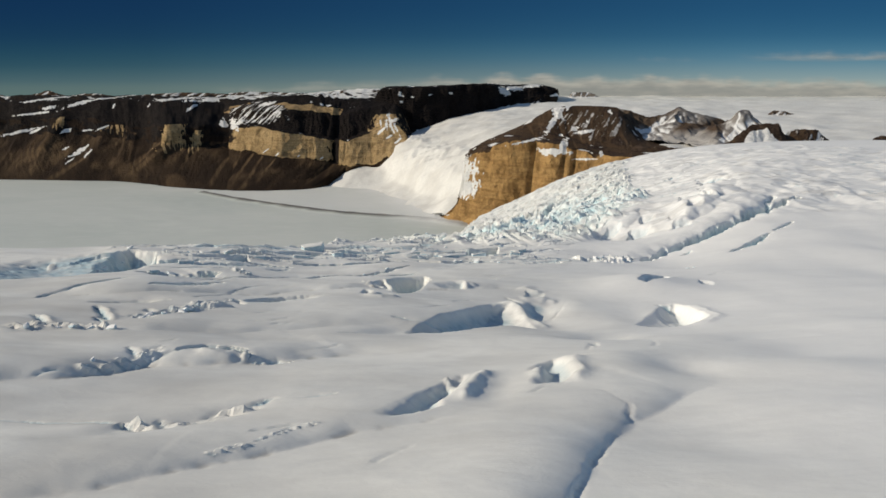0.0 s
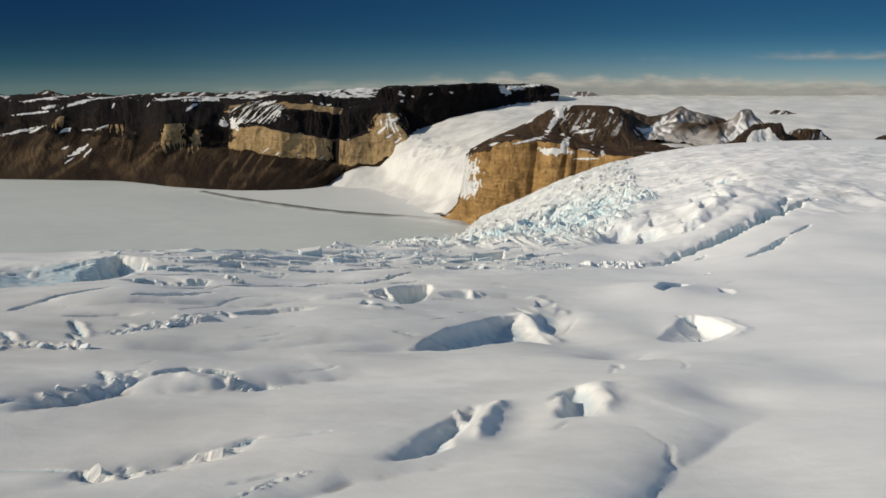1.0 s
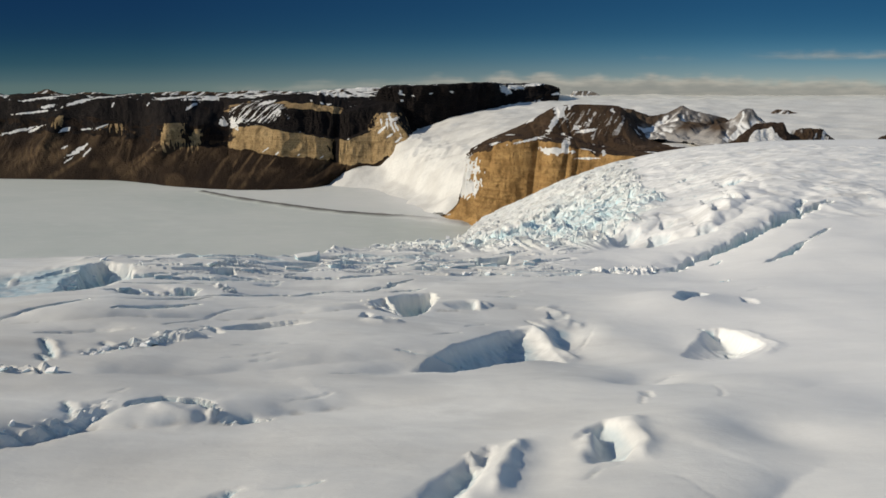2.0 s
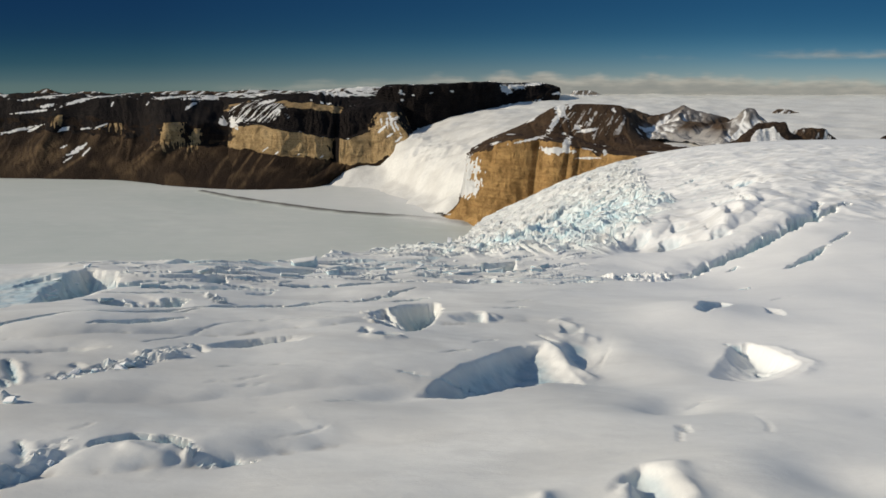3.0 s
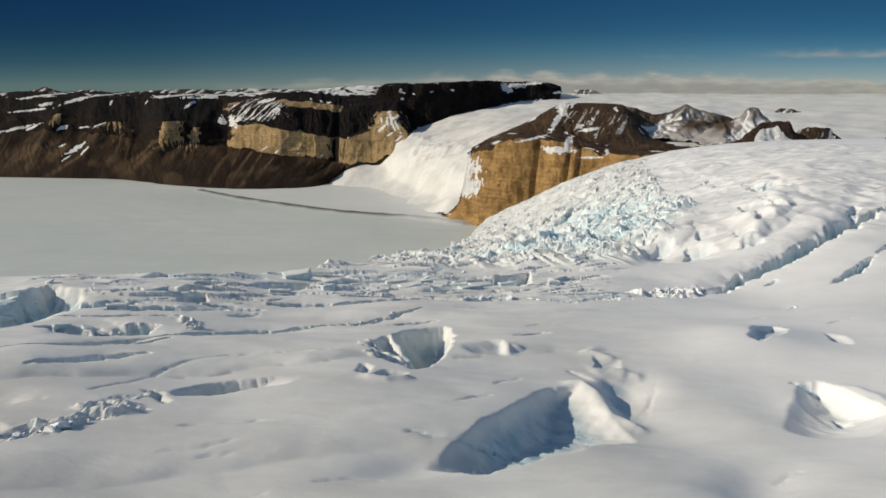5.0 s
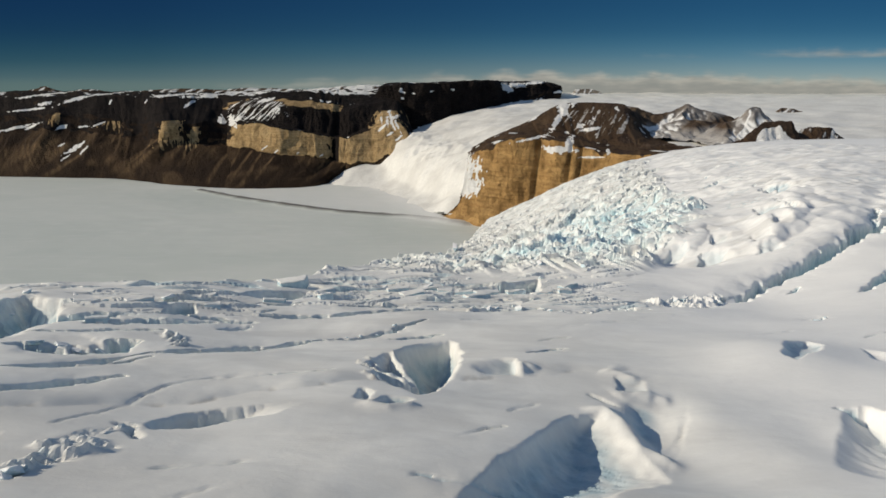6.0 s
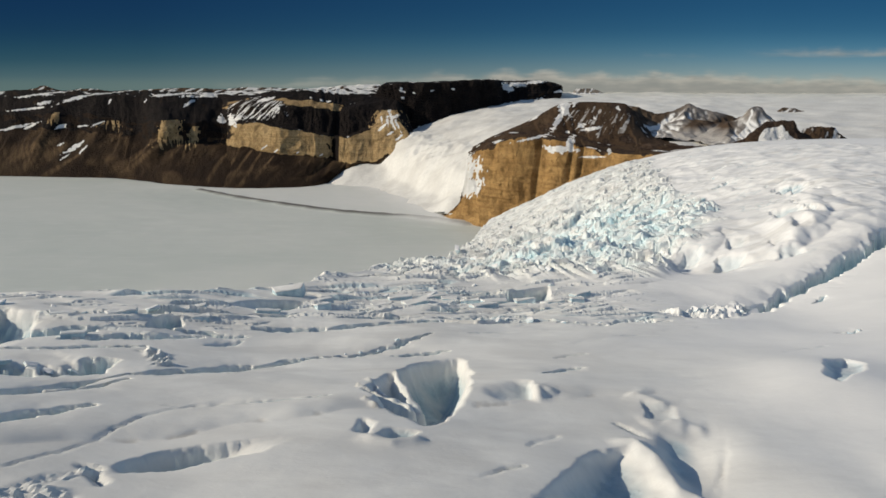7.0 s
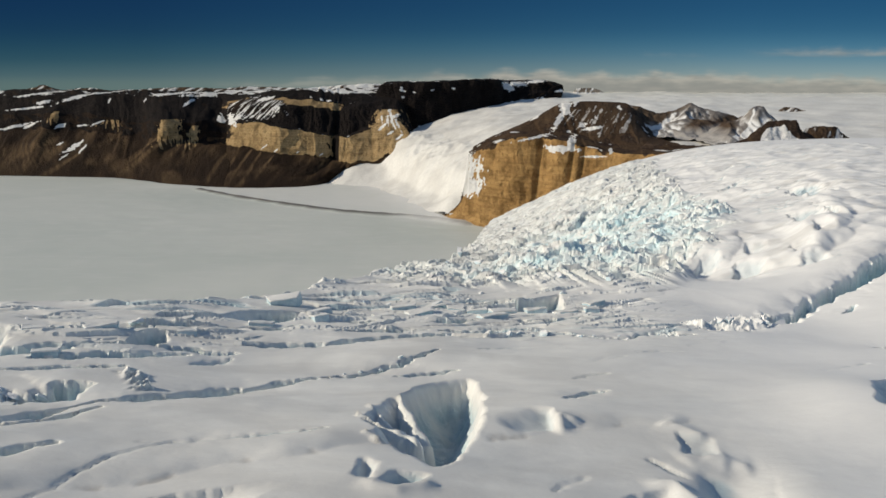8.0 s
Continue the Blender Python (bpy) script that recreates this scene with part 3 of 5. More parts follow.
rib([(-99, 178), (-97, 168), (-93, 158)], 3.2, 1.0, 242)
pit([(42.2, 162.6), (44, 161), (50, 166.5), (53.2, 172), (52.2, 176), (46.5, 170.8)], [1.6, 1.4, 0.9, 0.8, 1.6, 1.2], 1.2, 42, 0.35, 0.3)
pit([(57, 165), (59.5, 163), (61.5, 170), (59, 172)], [0.6, 0.6, 0.6, 1.0], 0.8, 142, 0.4, 0.0)
pit([(-2, 155.2), (-1.4, 153.4), (1.2, 153.2), (4.3, 154.4), (4.6, 159.6), (1.6, 160)], [0.35, 0.5, 0.8, 2.2, 2.2, 0.4], 1.6, 43, 0.25, 0.2, [0.6, 0.2, 0, 0, 0, 0.4])
ridge_line([(4.6, 153.8), (5.6, 157.4), (7.6, 156.4)], 0.55, 0.7, 243)
ridge_line([(16.5, 159.4), (18.4, 157.6), (20.6, 155.2)], 0.45, 1.6, 244)
crevasse([(12.8, 149.6), (14.2, 147.4), (15.4, 145.6)], 0.3, 0.8, 0.5, 0.1, 245, 0, 0.2)
ridge_line([(18.6, 152), (20.6, 150.6), (23.6, 149.4)], 0.4, 1.4, 247)

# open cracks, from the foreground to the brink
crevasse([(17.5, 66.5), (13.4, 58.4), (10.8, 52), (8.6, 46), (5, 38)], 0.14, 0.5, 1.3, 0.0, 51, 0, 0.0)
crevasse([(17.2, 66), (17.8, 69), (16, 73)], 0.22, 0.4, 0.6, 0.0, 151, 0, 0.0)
dip(-24, 64.6, 7, 1.8, 38, 0.6)
broken([(-18.5, 53.9), (-15.5, 56.7), (-12.9, 60.9), (-10.5, 62.6)], 0.6, 0.3, 280, 0.8)
broken([(-28.6, 62.4), (-24.4, 64), (-20.6, 66.4), (-17.6, 70)], 1.7, 0.9, 52, 2.3)
slit((-28.6, 63.8), (-27.2, 62.3), 0.5, 1.2, 0.6, 252)
slit((-25.9, 65.4), (-24.2, 62.6), 0.4, 0.9, 0.4, 254)
crevasse([(-22.4, 66.8), (-20, 68.4), (-16.8, 71.2)], 0.6, 1.0, 0.6, 0.2, 258)
crevasse([(-15, 71.5), (-11, 72.3)], 0.35, 0.6, 0.6, 0.1, 152)
crevasse([(-42, 65.5), (-29.5, 63.8)], 0.3, 0.5, 0.6, 0.1, 53)
crevasse([(-32.8, 90.4), (-30, 92.8), (-26, 92.4), (-24.6, 91)], 1.0, 1.6, 0.3, 0.3, 54)
ridge_line([(-31, 90.4), (-28, 89.8), (-25, 89.6)], 0.5, 1.0, 259)
broken([(-25.6, 91.8), (-23.6, 90), (-21.6, 89)], 1.0, 0.8, 260, 1.6)
broken([(-41, 80.6), (-38, 83), (-35.6, 87), (-35.2, 92)], 1.3, 0.7, 262, 1.9)
slit((-38.8, 90.4), (-36.8, 87), 0.35, 0.8, 0.4, 264)
crevasse([(-44, 78), (-38, 82), (-34.5, 88), (-32, 90.5)], 0.5, 0.8, 0.9, 0.2, 154)
crevasse([(-24, 89.3), (-19, 91)], 0.5, 0.9, 0.8, 0.1, 155, 0.8)
dip(-51, 108, 9, 6, 20, 1.0)
broken([(-60, 99.5), (-54, 101), (-49, 102), (-45.5, 102.2)], 1.9, 1.0, 55, 2.3)
broken([(-47, 110), (-43.5, 113.4), (-40.4, 117.4), (-36, 124.8)], 2.6, 1.3, 266, 2.8)
broken([(-41.5, 121), (-38, 126.5), (-35, 129.2)], 1.5, 1.0, 268, 2.0)
slit((-54.6, 116.4), (-48.6, 107.6), 0.6, 1.4, 0.7, 270)
slit((-52, 110.4), (-49.4, 107), 0.5, 1.2, 0.5, 272)
slit((-60, 108.6), (-55.4, 102.6), 0.6, 1.4, 0.7, 274)
slit((-46.6, 116.6), (-45, 114.4), 0.6, 1.3, 0.4, 276)
crevasse([(-57, 119.5), (-52, 122.8), (-46, 124)], 1.1, 2.2, 0.3, 0.4, 158)
pit([(-33.5, 126.6), (-29, 129.7), (-24, 131), (-21, 133.2), (-24.6, 137.4), (-32.4, 134.6), (-35.4, 130.8)],
    [1.5, 1.3, 0.8, 0.4, 3.0, 3.2, 1.5], 5.2, 56, 0.3, 0.6, [0, 0, 0.3, 1.2, 0.1, 0, 0.2], [0, 0, 0, 0, 0.5, 0.6, 0.4])
pit([(-38.4, 130.2), (-36.6, 127.6), (-33.9, 125.2), (-33.4, 126.4), (-35.6, 129.4)], [1.0, 1.2, 1.4, 1.0, 1.6], 2.4, 256, 0.3, 0.6)
crevasse([(-68, 124), (-64.4, 133.5), (-58, 141.2)], 1.0, 1.3, 0.25, 0.4, 160)
crevasse([(-57.6, 141.8), (-52.1, 150), (-46, 158)], 0.9, 2.2, 0.35, 0.3, 57)
crevasse([(-46, 158), (-39.7, 162.4), (-32, 169), (-25, 174.5)], 1.5, 3.6, 0.4, 0.5, 58, 0, 0.8, 0.25)
crevasse([(-24, 175), (-19, 177.5), (-14, 181.5), (-9, 187.5)], 0.9, 2.4, 0.8, 0.3, 161, 1.2)
crevasse([(-52, 133), (-47, 139.2), (-42.5, 143)], 1.2, 2.4, 0.25, 0.4, 59)
crevasse([(-57, 143), (-52.8, 146.8), (-46.8, 152.4), (-44.5, 156)], 1.4, 3.0, 0.3, 0.5, 60)
crevasse([(-42.5, 127.5), (-40, 133), (-36.5, 142), (-33, 146)], 0.2, 0.5, 1.0, 0.05, 162, 0, 0.2)
crevasse([(-36, 145.2), (-28, 147.6), (-19.5, 149.8)], 0.5, 1.2, 0.9, 0.2, 61)
crevasse([(-64, 160), (-57, 158.6), (-52, 161), (-50, 165)], 3.2, 4.6, 0.45, 0.6, 62, 2.6)
pit([(-53.4, 184.4), (-49.2, 184.6), (-48.4, 187.6), (-49.6, 191.4), (-53.8, 188.6)], [1.4, 1.4, 3.0, 4.0, 2.5], 3.4, 63, 0.3, 0.9)
crevasse([(-42, 178), (-38, 183)], 0.6, 1.6, 0.6, 0.3, 163)
broken([(-48.4, 172), (-45, 168), (-42.4, 163.4)], 2.2, 0.9, 278, 2.0)
dip(-31, 212, 6, 5, 20, -0.9)
crevasse([(-14, 176.5), (-6, 179)], 0.7, 1.8, 0.5, 0.2, 64)
crevasse([(-27, 192), (-19, 195.5), (-10, 200), (0, 207)], 1.8, 4.4, 0.4, 0.5, 65)
crevasse([(-10, 198.5), (-3.4, 202.5), (6.4, 205.4), (14, 201.5)], 1.9, 4.5, 0.45, 0.5, 66, 2.6)
crevasse([(14, 200.5), (20, 200), (28, 205), (35, 203)], 1.2, 2.2, 0.9, 0.4, 67, 1.4)
crevasse([(-4, 236), (2, 237), (9, 235.5)], 1.7, 3.6, 0.3, 0.3, 68)
pit([(6.5, 227.5), (12, 227.5), (17, 229), (18, 243), (7.5, 236)], [1.2, 1.2, 3.5, 6, 4], 6.5, 69, 0.3, 0.95)
pit([(-47, 208), (-39, 205), (-33, 208.5), (-33.2, 221), (-44, 214.5)], [0.9, 0.6, 3.0, 7, 1.5], 5.5, 70, 0.3, 0.9, None, [0, 0, 0, 0.15, 0.3])
crevasse([(52, 218), (60, 225), (70, 234.5), (80, 241.5), (92, 251), (109, 265.5), (132, 283)], 2.3, 6.5, 0.5, 1.0, 71, 0, 0.8, 0.4)
fold([(54, 222), (62, 230), (72, 238.5), (82, 245.5), (94, 255), (111, 269.5), (134, 287)], 1.2, 7, 166, 2.0)
dip(46, 216, 11, 4, 38, 1.0)
broken([(35, 211), (40, 213), (46, 215.5), (52, 221), (60, 227)], 4.6, 2.6, 72, 2.8)
crevasse([(83, 216), (86, 219.5), (93, 226), (102, 235)], 1.3, 3.4, 0.5, 0.4, 73, 0, 0.8, 0.4)
crevasse([(104, 237), (115, 248.5)], 0.7, 2.0, 0.5, 0.2, 173)
crevasse([(72, 226), (75.5, 229)], 0.7, 1.6, 0.6, 0.2, 174)
crevasse([(62, 197.5), (68, 200)], 0.9, 1.4, 0.9, 0.3, 74, 1.2)
crevasse([(7, 164), (10, 168), (13, 169.5)], 0.8, 1.6, 0.5, 0.3, 75)
crevasse([(-8, 120.2), (-3.5, 119.8), (0.5, 121.5)], 0.35, 0.9, 0.5, 0.2, 77)
crevasse([(24, 150), (23.2, 145), (20.2, 136.5), (17, 130)], 0.28, 0.25, 0.8, 0.0, 78, 0, 0.0)
crevasse([(9, 73), (10.5, 74.8), (12.8, 76)], 0.16, 0.4, 0.8, 0.0, 179, 0, 0.1)
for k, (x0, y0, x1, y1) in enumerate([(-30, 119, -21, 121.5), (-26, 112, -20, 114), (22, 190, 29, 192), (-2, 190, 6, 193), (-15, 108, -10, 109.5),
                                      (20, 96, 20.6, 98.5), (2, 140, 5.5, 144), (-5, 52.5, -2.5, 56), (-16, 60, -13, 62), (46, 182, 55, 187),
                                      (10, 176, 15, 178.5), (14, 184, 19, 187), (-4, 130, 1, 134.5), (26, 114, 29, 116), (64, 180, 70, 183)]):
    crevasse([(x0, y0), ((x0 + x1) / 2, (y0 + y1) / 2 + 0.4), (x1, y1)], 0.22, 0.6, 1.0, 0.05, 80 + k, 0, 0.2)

# thin cracks in the near snow, shallow, their dark shade painted in grey
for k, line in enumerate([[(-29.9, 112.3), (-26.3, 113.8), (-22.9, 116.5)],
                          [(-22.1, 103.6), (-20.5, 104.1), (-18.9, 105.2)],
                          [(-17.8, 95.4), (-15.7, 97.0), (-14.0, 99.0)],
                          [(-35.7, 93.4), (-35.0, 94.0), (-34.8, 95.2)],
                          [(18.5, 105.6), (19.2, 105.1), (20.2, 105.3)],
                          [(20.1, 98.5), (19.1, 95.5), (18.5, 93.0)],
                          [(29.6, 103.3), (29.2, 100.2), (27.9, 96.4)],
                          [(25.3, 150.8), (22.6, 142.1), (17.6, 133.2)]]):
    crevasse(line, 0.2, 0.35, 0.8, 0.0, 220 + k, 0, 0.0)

# parallel cracks that open towards the brink
brink_rng = random.Random(5)
for k in range(26):
    x0 = -84 + 108 * brink_rng.random()
    y0 = float(curve(np.array([x0]), [-90, -66, -45, -31, -3, 30], [168, 172, 186, 196, 212, 226])[0]) + brink_rng.uniform(-6, 22)
    long, lean = brink_rng.uniform(5, 18), brink_rng.uniform(0.1, 0.55)
    crevasse([(x0, y0), (x0 + 0.5 * long, y0 + 0.5 * long * lean + brink_rng.uniform(-0.8, 0.8)), (x0 + long, y0 + long * lean)],
             brink_rng.uniform(0.7, 1.5), brink_rng.uniform(1.6, 3.2), 0.5, 0.2, 600 + k)

# the broken brink and the icefall
w = window(-95, 45, 178, 330)
x, y = X[w], Y[w]
left = step(0, 1, (-x - 18) / 48)
brink = step(188, 214, y + 26 * left) * step(48, 30, x) * step(-95, -80, x)
lump, gap = seracs(x * 0.3 + 0.08 * y, y - 0.25 * x, 8.0, 101, 0.6, 1.9)
small, small_gap = seracs(x * 0.36 + 0.1 * y, y - 0.3 * x, 3.6, 107, 0.4, 1.9)
patchy = step(-0.35, 0.25, fractal(x / 16, y / 9, 2, 112))
Z[w] += brink * (0.3 + 0.7 * patchy) * (1.0 * lump + 0.5 * small * patchy)
ICE[w] = np.maximum(ICE[w], 0.75 * brink * patchy * gap)
CRISP[w] = np.maximum(CRISP[w], brink * patchy)

w = window(-60, 330, 235, 1080)
x, y = X[w], Y[w]
edge_x = curve(y, [235, 256, 276, 290, 308, 440, 492, 828, 1080], [36, 42, 57, 67, 77, 112, 120, 196, 240]) + 7 * fractal(y / 30, x / 30, 3, 115)
near_x = curve(y, [235, 262, 300, 420, 1080], [4, -14, -40, -110, -160])
field = step(edge_x + 6, edge_x - 5, x) * step(near_x, near_x + 12, x) * step(248, 262, y + 0.25 * np.clip(x - 15, 0, 25)) * step(1080, 1000, y)
large = 1 + np.clip(y - 260, 0, None) / 700  # the pieces grow with the depth of the fall
u, v = (x - 20) / large + 0.35 * (y - 260) / large, 700 * np.log(large)
u, v = 0.94 * u + 0.34 * v, -0.34 * u + 0.94 * v
lump, gap = seracs(u, v, 8.5, 121, 0.5, 1.9)
small, small_gap = seracs(u, v, 2.6, 127, 0.2, 1.8)
wide, wide_gap = seracs(u, v, 20.0, 133, 0.8, 1.6)
sharp, sharp_gap = seracs(0.6 * u + 0.8 * v, 0.8 * u - 0.6 * v, 5.0, 145, 0.3, 2.0)
crests = ridged(u / 26, v / 15, 3, 137)
bend, twist = 5 * fractal(u / 11, v / 11, 3, 147), 5 * fractal(u / 11 + 6, v / 11, 3, 148)
shred = ridged((u + bend) / 13, (v + twist) / 9, 3, 150) + 0.5 * ridged((u - twist) / 3.4, (v + bend) / 2.6, 3, 152)
heart = np.exp(-(((x - 70) / 34) ** 2) - ((y - 400) / 95) ** 2) + 0.8 * np.exp(-(((x - 30) / 26) ** 2) - ((y - 300) / 34) ** 2) + 0.5 * np.exp(-(((x - 120) / 14) ** 2) - ((y - 440) / 50) ** 2)
wild = 0.48 + 0.56 * step(820, 430, y) * np.clip(0.62 + 0.9 * fractal(x / 45, y / 60, 2, 139) + 0.6 * heart, 0.35, 1.15)
huge, huge_gap = seracs(u + 0.4 * bend, v + 0.4 * twist, 14.0, 154, 0.6, 1.7)
choose = step(-0.2, 0.2, fractal(u / 22, v / 16, 2, 156))  # great blocks here, rubble there
crags = (0.45 + 0.9 * (1 - choose)) * lump + 0.28 * (1 - 0.6 * choose) * small + 1.7 * wide + 2.9 * choose * huge + 1.5 * crests + 0.7 * sharp + 0.4 * shred
Z[w] += field * large ** 0.7 * wild * (crags - 1.6)
ICE[w] = np.maximum(ICE[w], 0.9 * field * np.clip((0.14 + 0.95 * heart) * (0.6 * gap + 0.8 * wide_gap + 0.6 * step(0.6, -0.1, lump) + 0.5 * step(0.5, -0.1, wide) + 0.4 * step(0.4, -0.1, sharp) + 0.5 * step(0.5, -0.4, shred)), 0, 1))
FALL[w] = field
CRISP[w] = np.maximum(CRISP[w], field)
# grey patches outside the heart stand in for shadows among the seracs
FIRN_SHADE[w] = np.maximum(FIRN_SHADE[w], 0.5 * field * step(-0.1, 0.4, fractal(u / 6, v / 3.5, 3, 146)) * (1 - np.clip(heart, 0, 1)))
# the smoother dome: drifted ridges and half-buried cracks
dome = step(edge_x - 4, edge_x + 14, x) * step(250, 275, y)
ridge = ridged(x / 30 + 0.5 * y / 30, y / 11 - x / 40, 3, 141)
swept = ridged(x / 40 - 0.6 * y / 40, y / 60 + x / 30, 3, 143)
Z[w] += dome * step(1080, 900, y) * (0.4 * np.clip(ridge, 0, 2) + 1.0 * np.clip(swept - 0.2, 0, 2) - 0.5)
lump, gap = seracs(x, y, 6.0, 149)
patchy = dome * step(0.05, 0.5, fractal(x / 40, y / 55, 3, 151)) * step(1080, 950, y)
Z[w] += 0.4 * patchy * lump
FIRN_SHADE[w] = np.maximum(FIRN_SHADE[w], 0.3 * dome * step(0.2, 0.6, fractal(x / 22, y / 9, 4, 153)))
ICE[w] = np.maximum(ICE[w], 0.5 * patchy * gap)
BRIGHT[w] = np.maximum(BRIGHT[w], dome * 0.5 * step(250, 300, y))
fold([(60, 263), (70, 267), (82, 259), (95, 270), (112, 285)], 2.6, 8, 155, 1.5)
pit([(64, 265), (71, 263.5), (75, 270), (68, 273)], [0.6, 0.8, 0.7, 2.5], 2.2, 156, 0.8, 0.2)
pit([(78.5, 259), (84.5, 258), (87, 263.5), (81, 265.5)], [0.6, 0.8, 0.7, 2.5], 2.2, 157, 0.8, 0.2)
pit([(88, 284), (97, 286), (104, 304), (95, 306)], [0.7, 0.6, 0.9, 2.0], 3.2, 158, 1.0, 0.3)
fold([(86, 262), (96, 275), (108, 292), (112, 312), (108, 330)], 1.5, 6, 161, 1.5)
fold([(112, 276), (120, 296), (122, 318), (116, 345)], 1.3, 7, 162, 1.5)
fold([(66, 272), (74, 284), (78, 300)], 1.3, 4, 163, 1.0)
crevasse([(112, 262), (118, 276), (126, 290)], 1.6, 3.0, 0.6, 0.6, 164, 1.6)
crevasse([(100, 288), (103, 298), (104, 312)], 1.2, 2.2, 0.8, 0.4, 165, 1.2)
pit([(118, 340), (130, 344), (141, 380), (128, 386)], [0.7, 0.6, 0.9, 2.0], 5.0, 159, 1.4, 0.4)
fin((100, 300), (104, 286), 1.4, 1.2, 160)
# wind-carved hollows and crests on the dome
pit([(88, 273), (93.5, 272), (95.5, 279), (90.5, 281.5)], [0.5, 0.6, 0.7, 1.8], 1.8, 191, 0.7, 0.0)
pit([(79, 266), (85, 265.5), (86.5, 271), (81.5, 273.5)], [0.5, 0.6, 0.6, 1.8], 1.5, 192, 0.7, 0.0)
pit([(71, 275), (77, 274.5), (78.5, 281), (73.5, 283.5)], [0.5, 0.6, 0.6, 1.8], 1.8, 193, 0.7, 0.1)
pit([(57, 272), (63, 272.5), (66, 279.5), (61, 280)], [0.6, 0.6, 0.7, 2.0], 1.8, 194, 0.7, 0.2)
fold([(146, 420), (130, 380), (114, 334), (100, 292), (95, 276)], 1.4, 7, 195, 2.0)
fold([(160, 470), (148, 400), (130, 340), (116, 300)], 1.4, 8, 196, 2.0)
for k, (x0, y0) in enumerate([(138, 400), (143, 440), (150, 520), (128, 372), (168, 560), (132, 450), (152, 470)]):
    crevasse([(x0 - 7, y0 - 3), (x0, y0 + 1), (x0 + 8, y0 + 8)], 1.5, 2.6, 0.9, 0.3, 200 + k, 2.0)

# greyer tone in patches on the low side of the field
FIRN_SHADE = np.maximum(FIRN_SHADE, 0.6 * step(12, -45, X + 0.1 * Y) * step(170, 110, Y) * np.clip(0.5 + 0.8 * fractal(X / 30, Y / 14, 4, 175), 0, 1))
FIRN_SHADE = np.maximum(FIRN_SHADE, 0.16 * step(-0.1, 0.5, fractal(X / 18, Y / 7, 4, 176)) * step(330, 250, Y) * step(45, -5, X))
BRIGHT = np.maximum(BRIGHT, 0.75 * step(10, 55, X + 8 * fractal(X / 25, Y / 25, 3, 177))) * (1 - 0.8 * FALL)  # paler tone on the high side
glacier = new("ground_glacier", sheet_mesh("ground_glacier", X, Y, Z, SNOW, (ICE, FIRN_SHADE, BRIGHT, FALL), smooth=(np.maximum(CRISP, 0.9 * ICE) < 0.45)[:-1, :-1].ravel()))
tagged(glacier, "wind-packed white glacier surface broken by blue crevasses", "glacier", kind="structure")


# ---- the flat valley glacier far below ----
VX = spread([(-6000, -1200, 400, 12), (-1200, 250, 12, 12), (250, 6000, 12, 500)])
VY = spread([(-3000, 1200, 400, 40), (1200, 2350, 40, 9), (2350, 3300, 9, 9), (3300, 4950, 9, 200)])
vx, vy = np.meshgrid(VX, VY)
moraine = [(-1010, 3190), (-966, 3133), (-801, 2966), (-639, 2830), (-494, 2719), (-360, 2629), (-237, 2567), (-121, 2532), (29, 2431), (60, 2390)]
d, side, run = along_line(vx + 6 * fractal(vx / 60, vy / 60, 3, 160), vy + 8 * fractal(vx / 60, vy / 60, 3, 161), moraine)
band = step(1.0, 0.3, d / (24 + 10 * run + 11 * grain(run * 14, 0 * run, 162))) * step(0, 0.02, run)
vz = 6 * band + 0.8 * fractal(vx / 90, vy / 60, 3, 163) * step(5000, 3000, np.hypot(vx, vy))
tongue = step(-230, 40, (vx + 493) * 0.936 + (vy - 3841) * 0.351 + 30 * fractal(vx / 150, vy / 150, 3, 164)) * step(2300, 2500, vy)
behind = step(0, 40, vy - np.interp(vx, [p[0] for p in moraine], [p[1] for p in moraine])) * step(-1500, -700, vx) * step(120, 40, vx)  # cleaner ice behind the moraine
tongue = np.maximum(tongue, 0.5 * behind)
ground = new("ground", sheet_mesh("ground", vx, vy, vz, LAKE, (band, 0 * band, tongue)))
tagged(ground, "flat pale grey-green valley glacier with a dark moraine line", "ground", kind="structure")


# ---- the snow plateau and the glacier that spills from it ----
def plateau_height(x, y):
    d = (x + 493) * 0.936 + (y - 3841) * 0.351
    spill = curve(d, [-200, -40, 0, 60, 100, 150, 250, 500, 785, 1300, 3000], [-30, -8, 3, 26, 74, 128, 188, 272, 320, 392, 420])
    flat = 285 + (y - 3000) * 0.05
    soft = 30.0
    low = np.minimum(spill, flat) - 0.25 * soft * np.clip(1 - np.abs(spill - flat) / soft, 0, 1) ** 2
    rough = step(60, 110, d) * step(330, 200, d)
    low = low + 75 * np.exp(-(((x + 400) / 130) ** 2) - ((y - 3540) / 190) ** 2) + 40 * np.exp(-(((x + 190) / 120) ** 2) - ((y - 3480) / 170) ** 2)
    low = low + 30 * np.exp(-(((x - 20) / 40) ** 2) - ((y - 2620) / 60) ** 2)
    return low + 7 * fractal(x / 160, y / 160, 3, 170) + rough * (6 * ridged(x / 70, y / 70, 4, 171) - 3.5 + 5 * ridged(x / 28 + y / 60, y / 45, 3, 172) * step(-0.2, 0.4, fractal(x / 120, y / 120, 2, 173)))


PX = spread([(-640, 300, 7, 7), (300, 1300, 9, 14), (1300, 5000, 16, 300)])
PY = spread([(1700, 2300, 60, 12), (2300, 3700, 8, 10), (3700, 4940, 12, 60)])
px, py = np.meshgrid(PX, PY)
pz = plateau_height(px, py)
hill_foot = np.interp(px, [-40, 5, 60, 150, 290, 430, 620], [2560, 2480, 2380, 2290, 2190, 2080, 1960])
keep = ((py > hill_foot + 130) | ((px < 118) & (py > hill_foot + 40)) | (px > 700))[:-1, :-1]
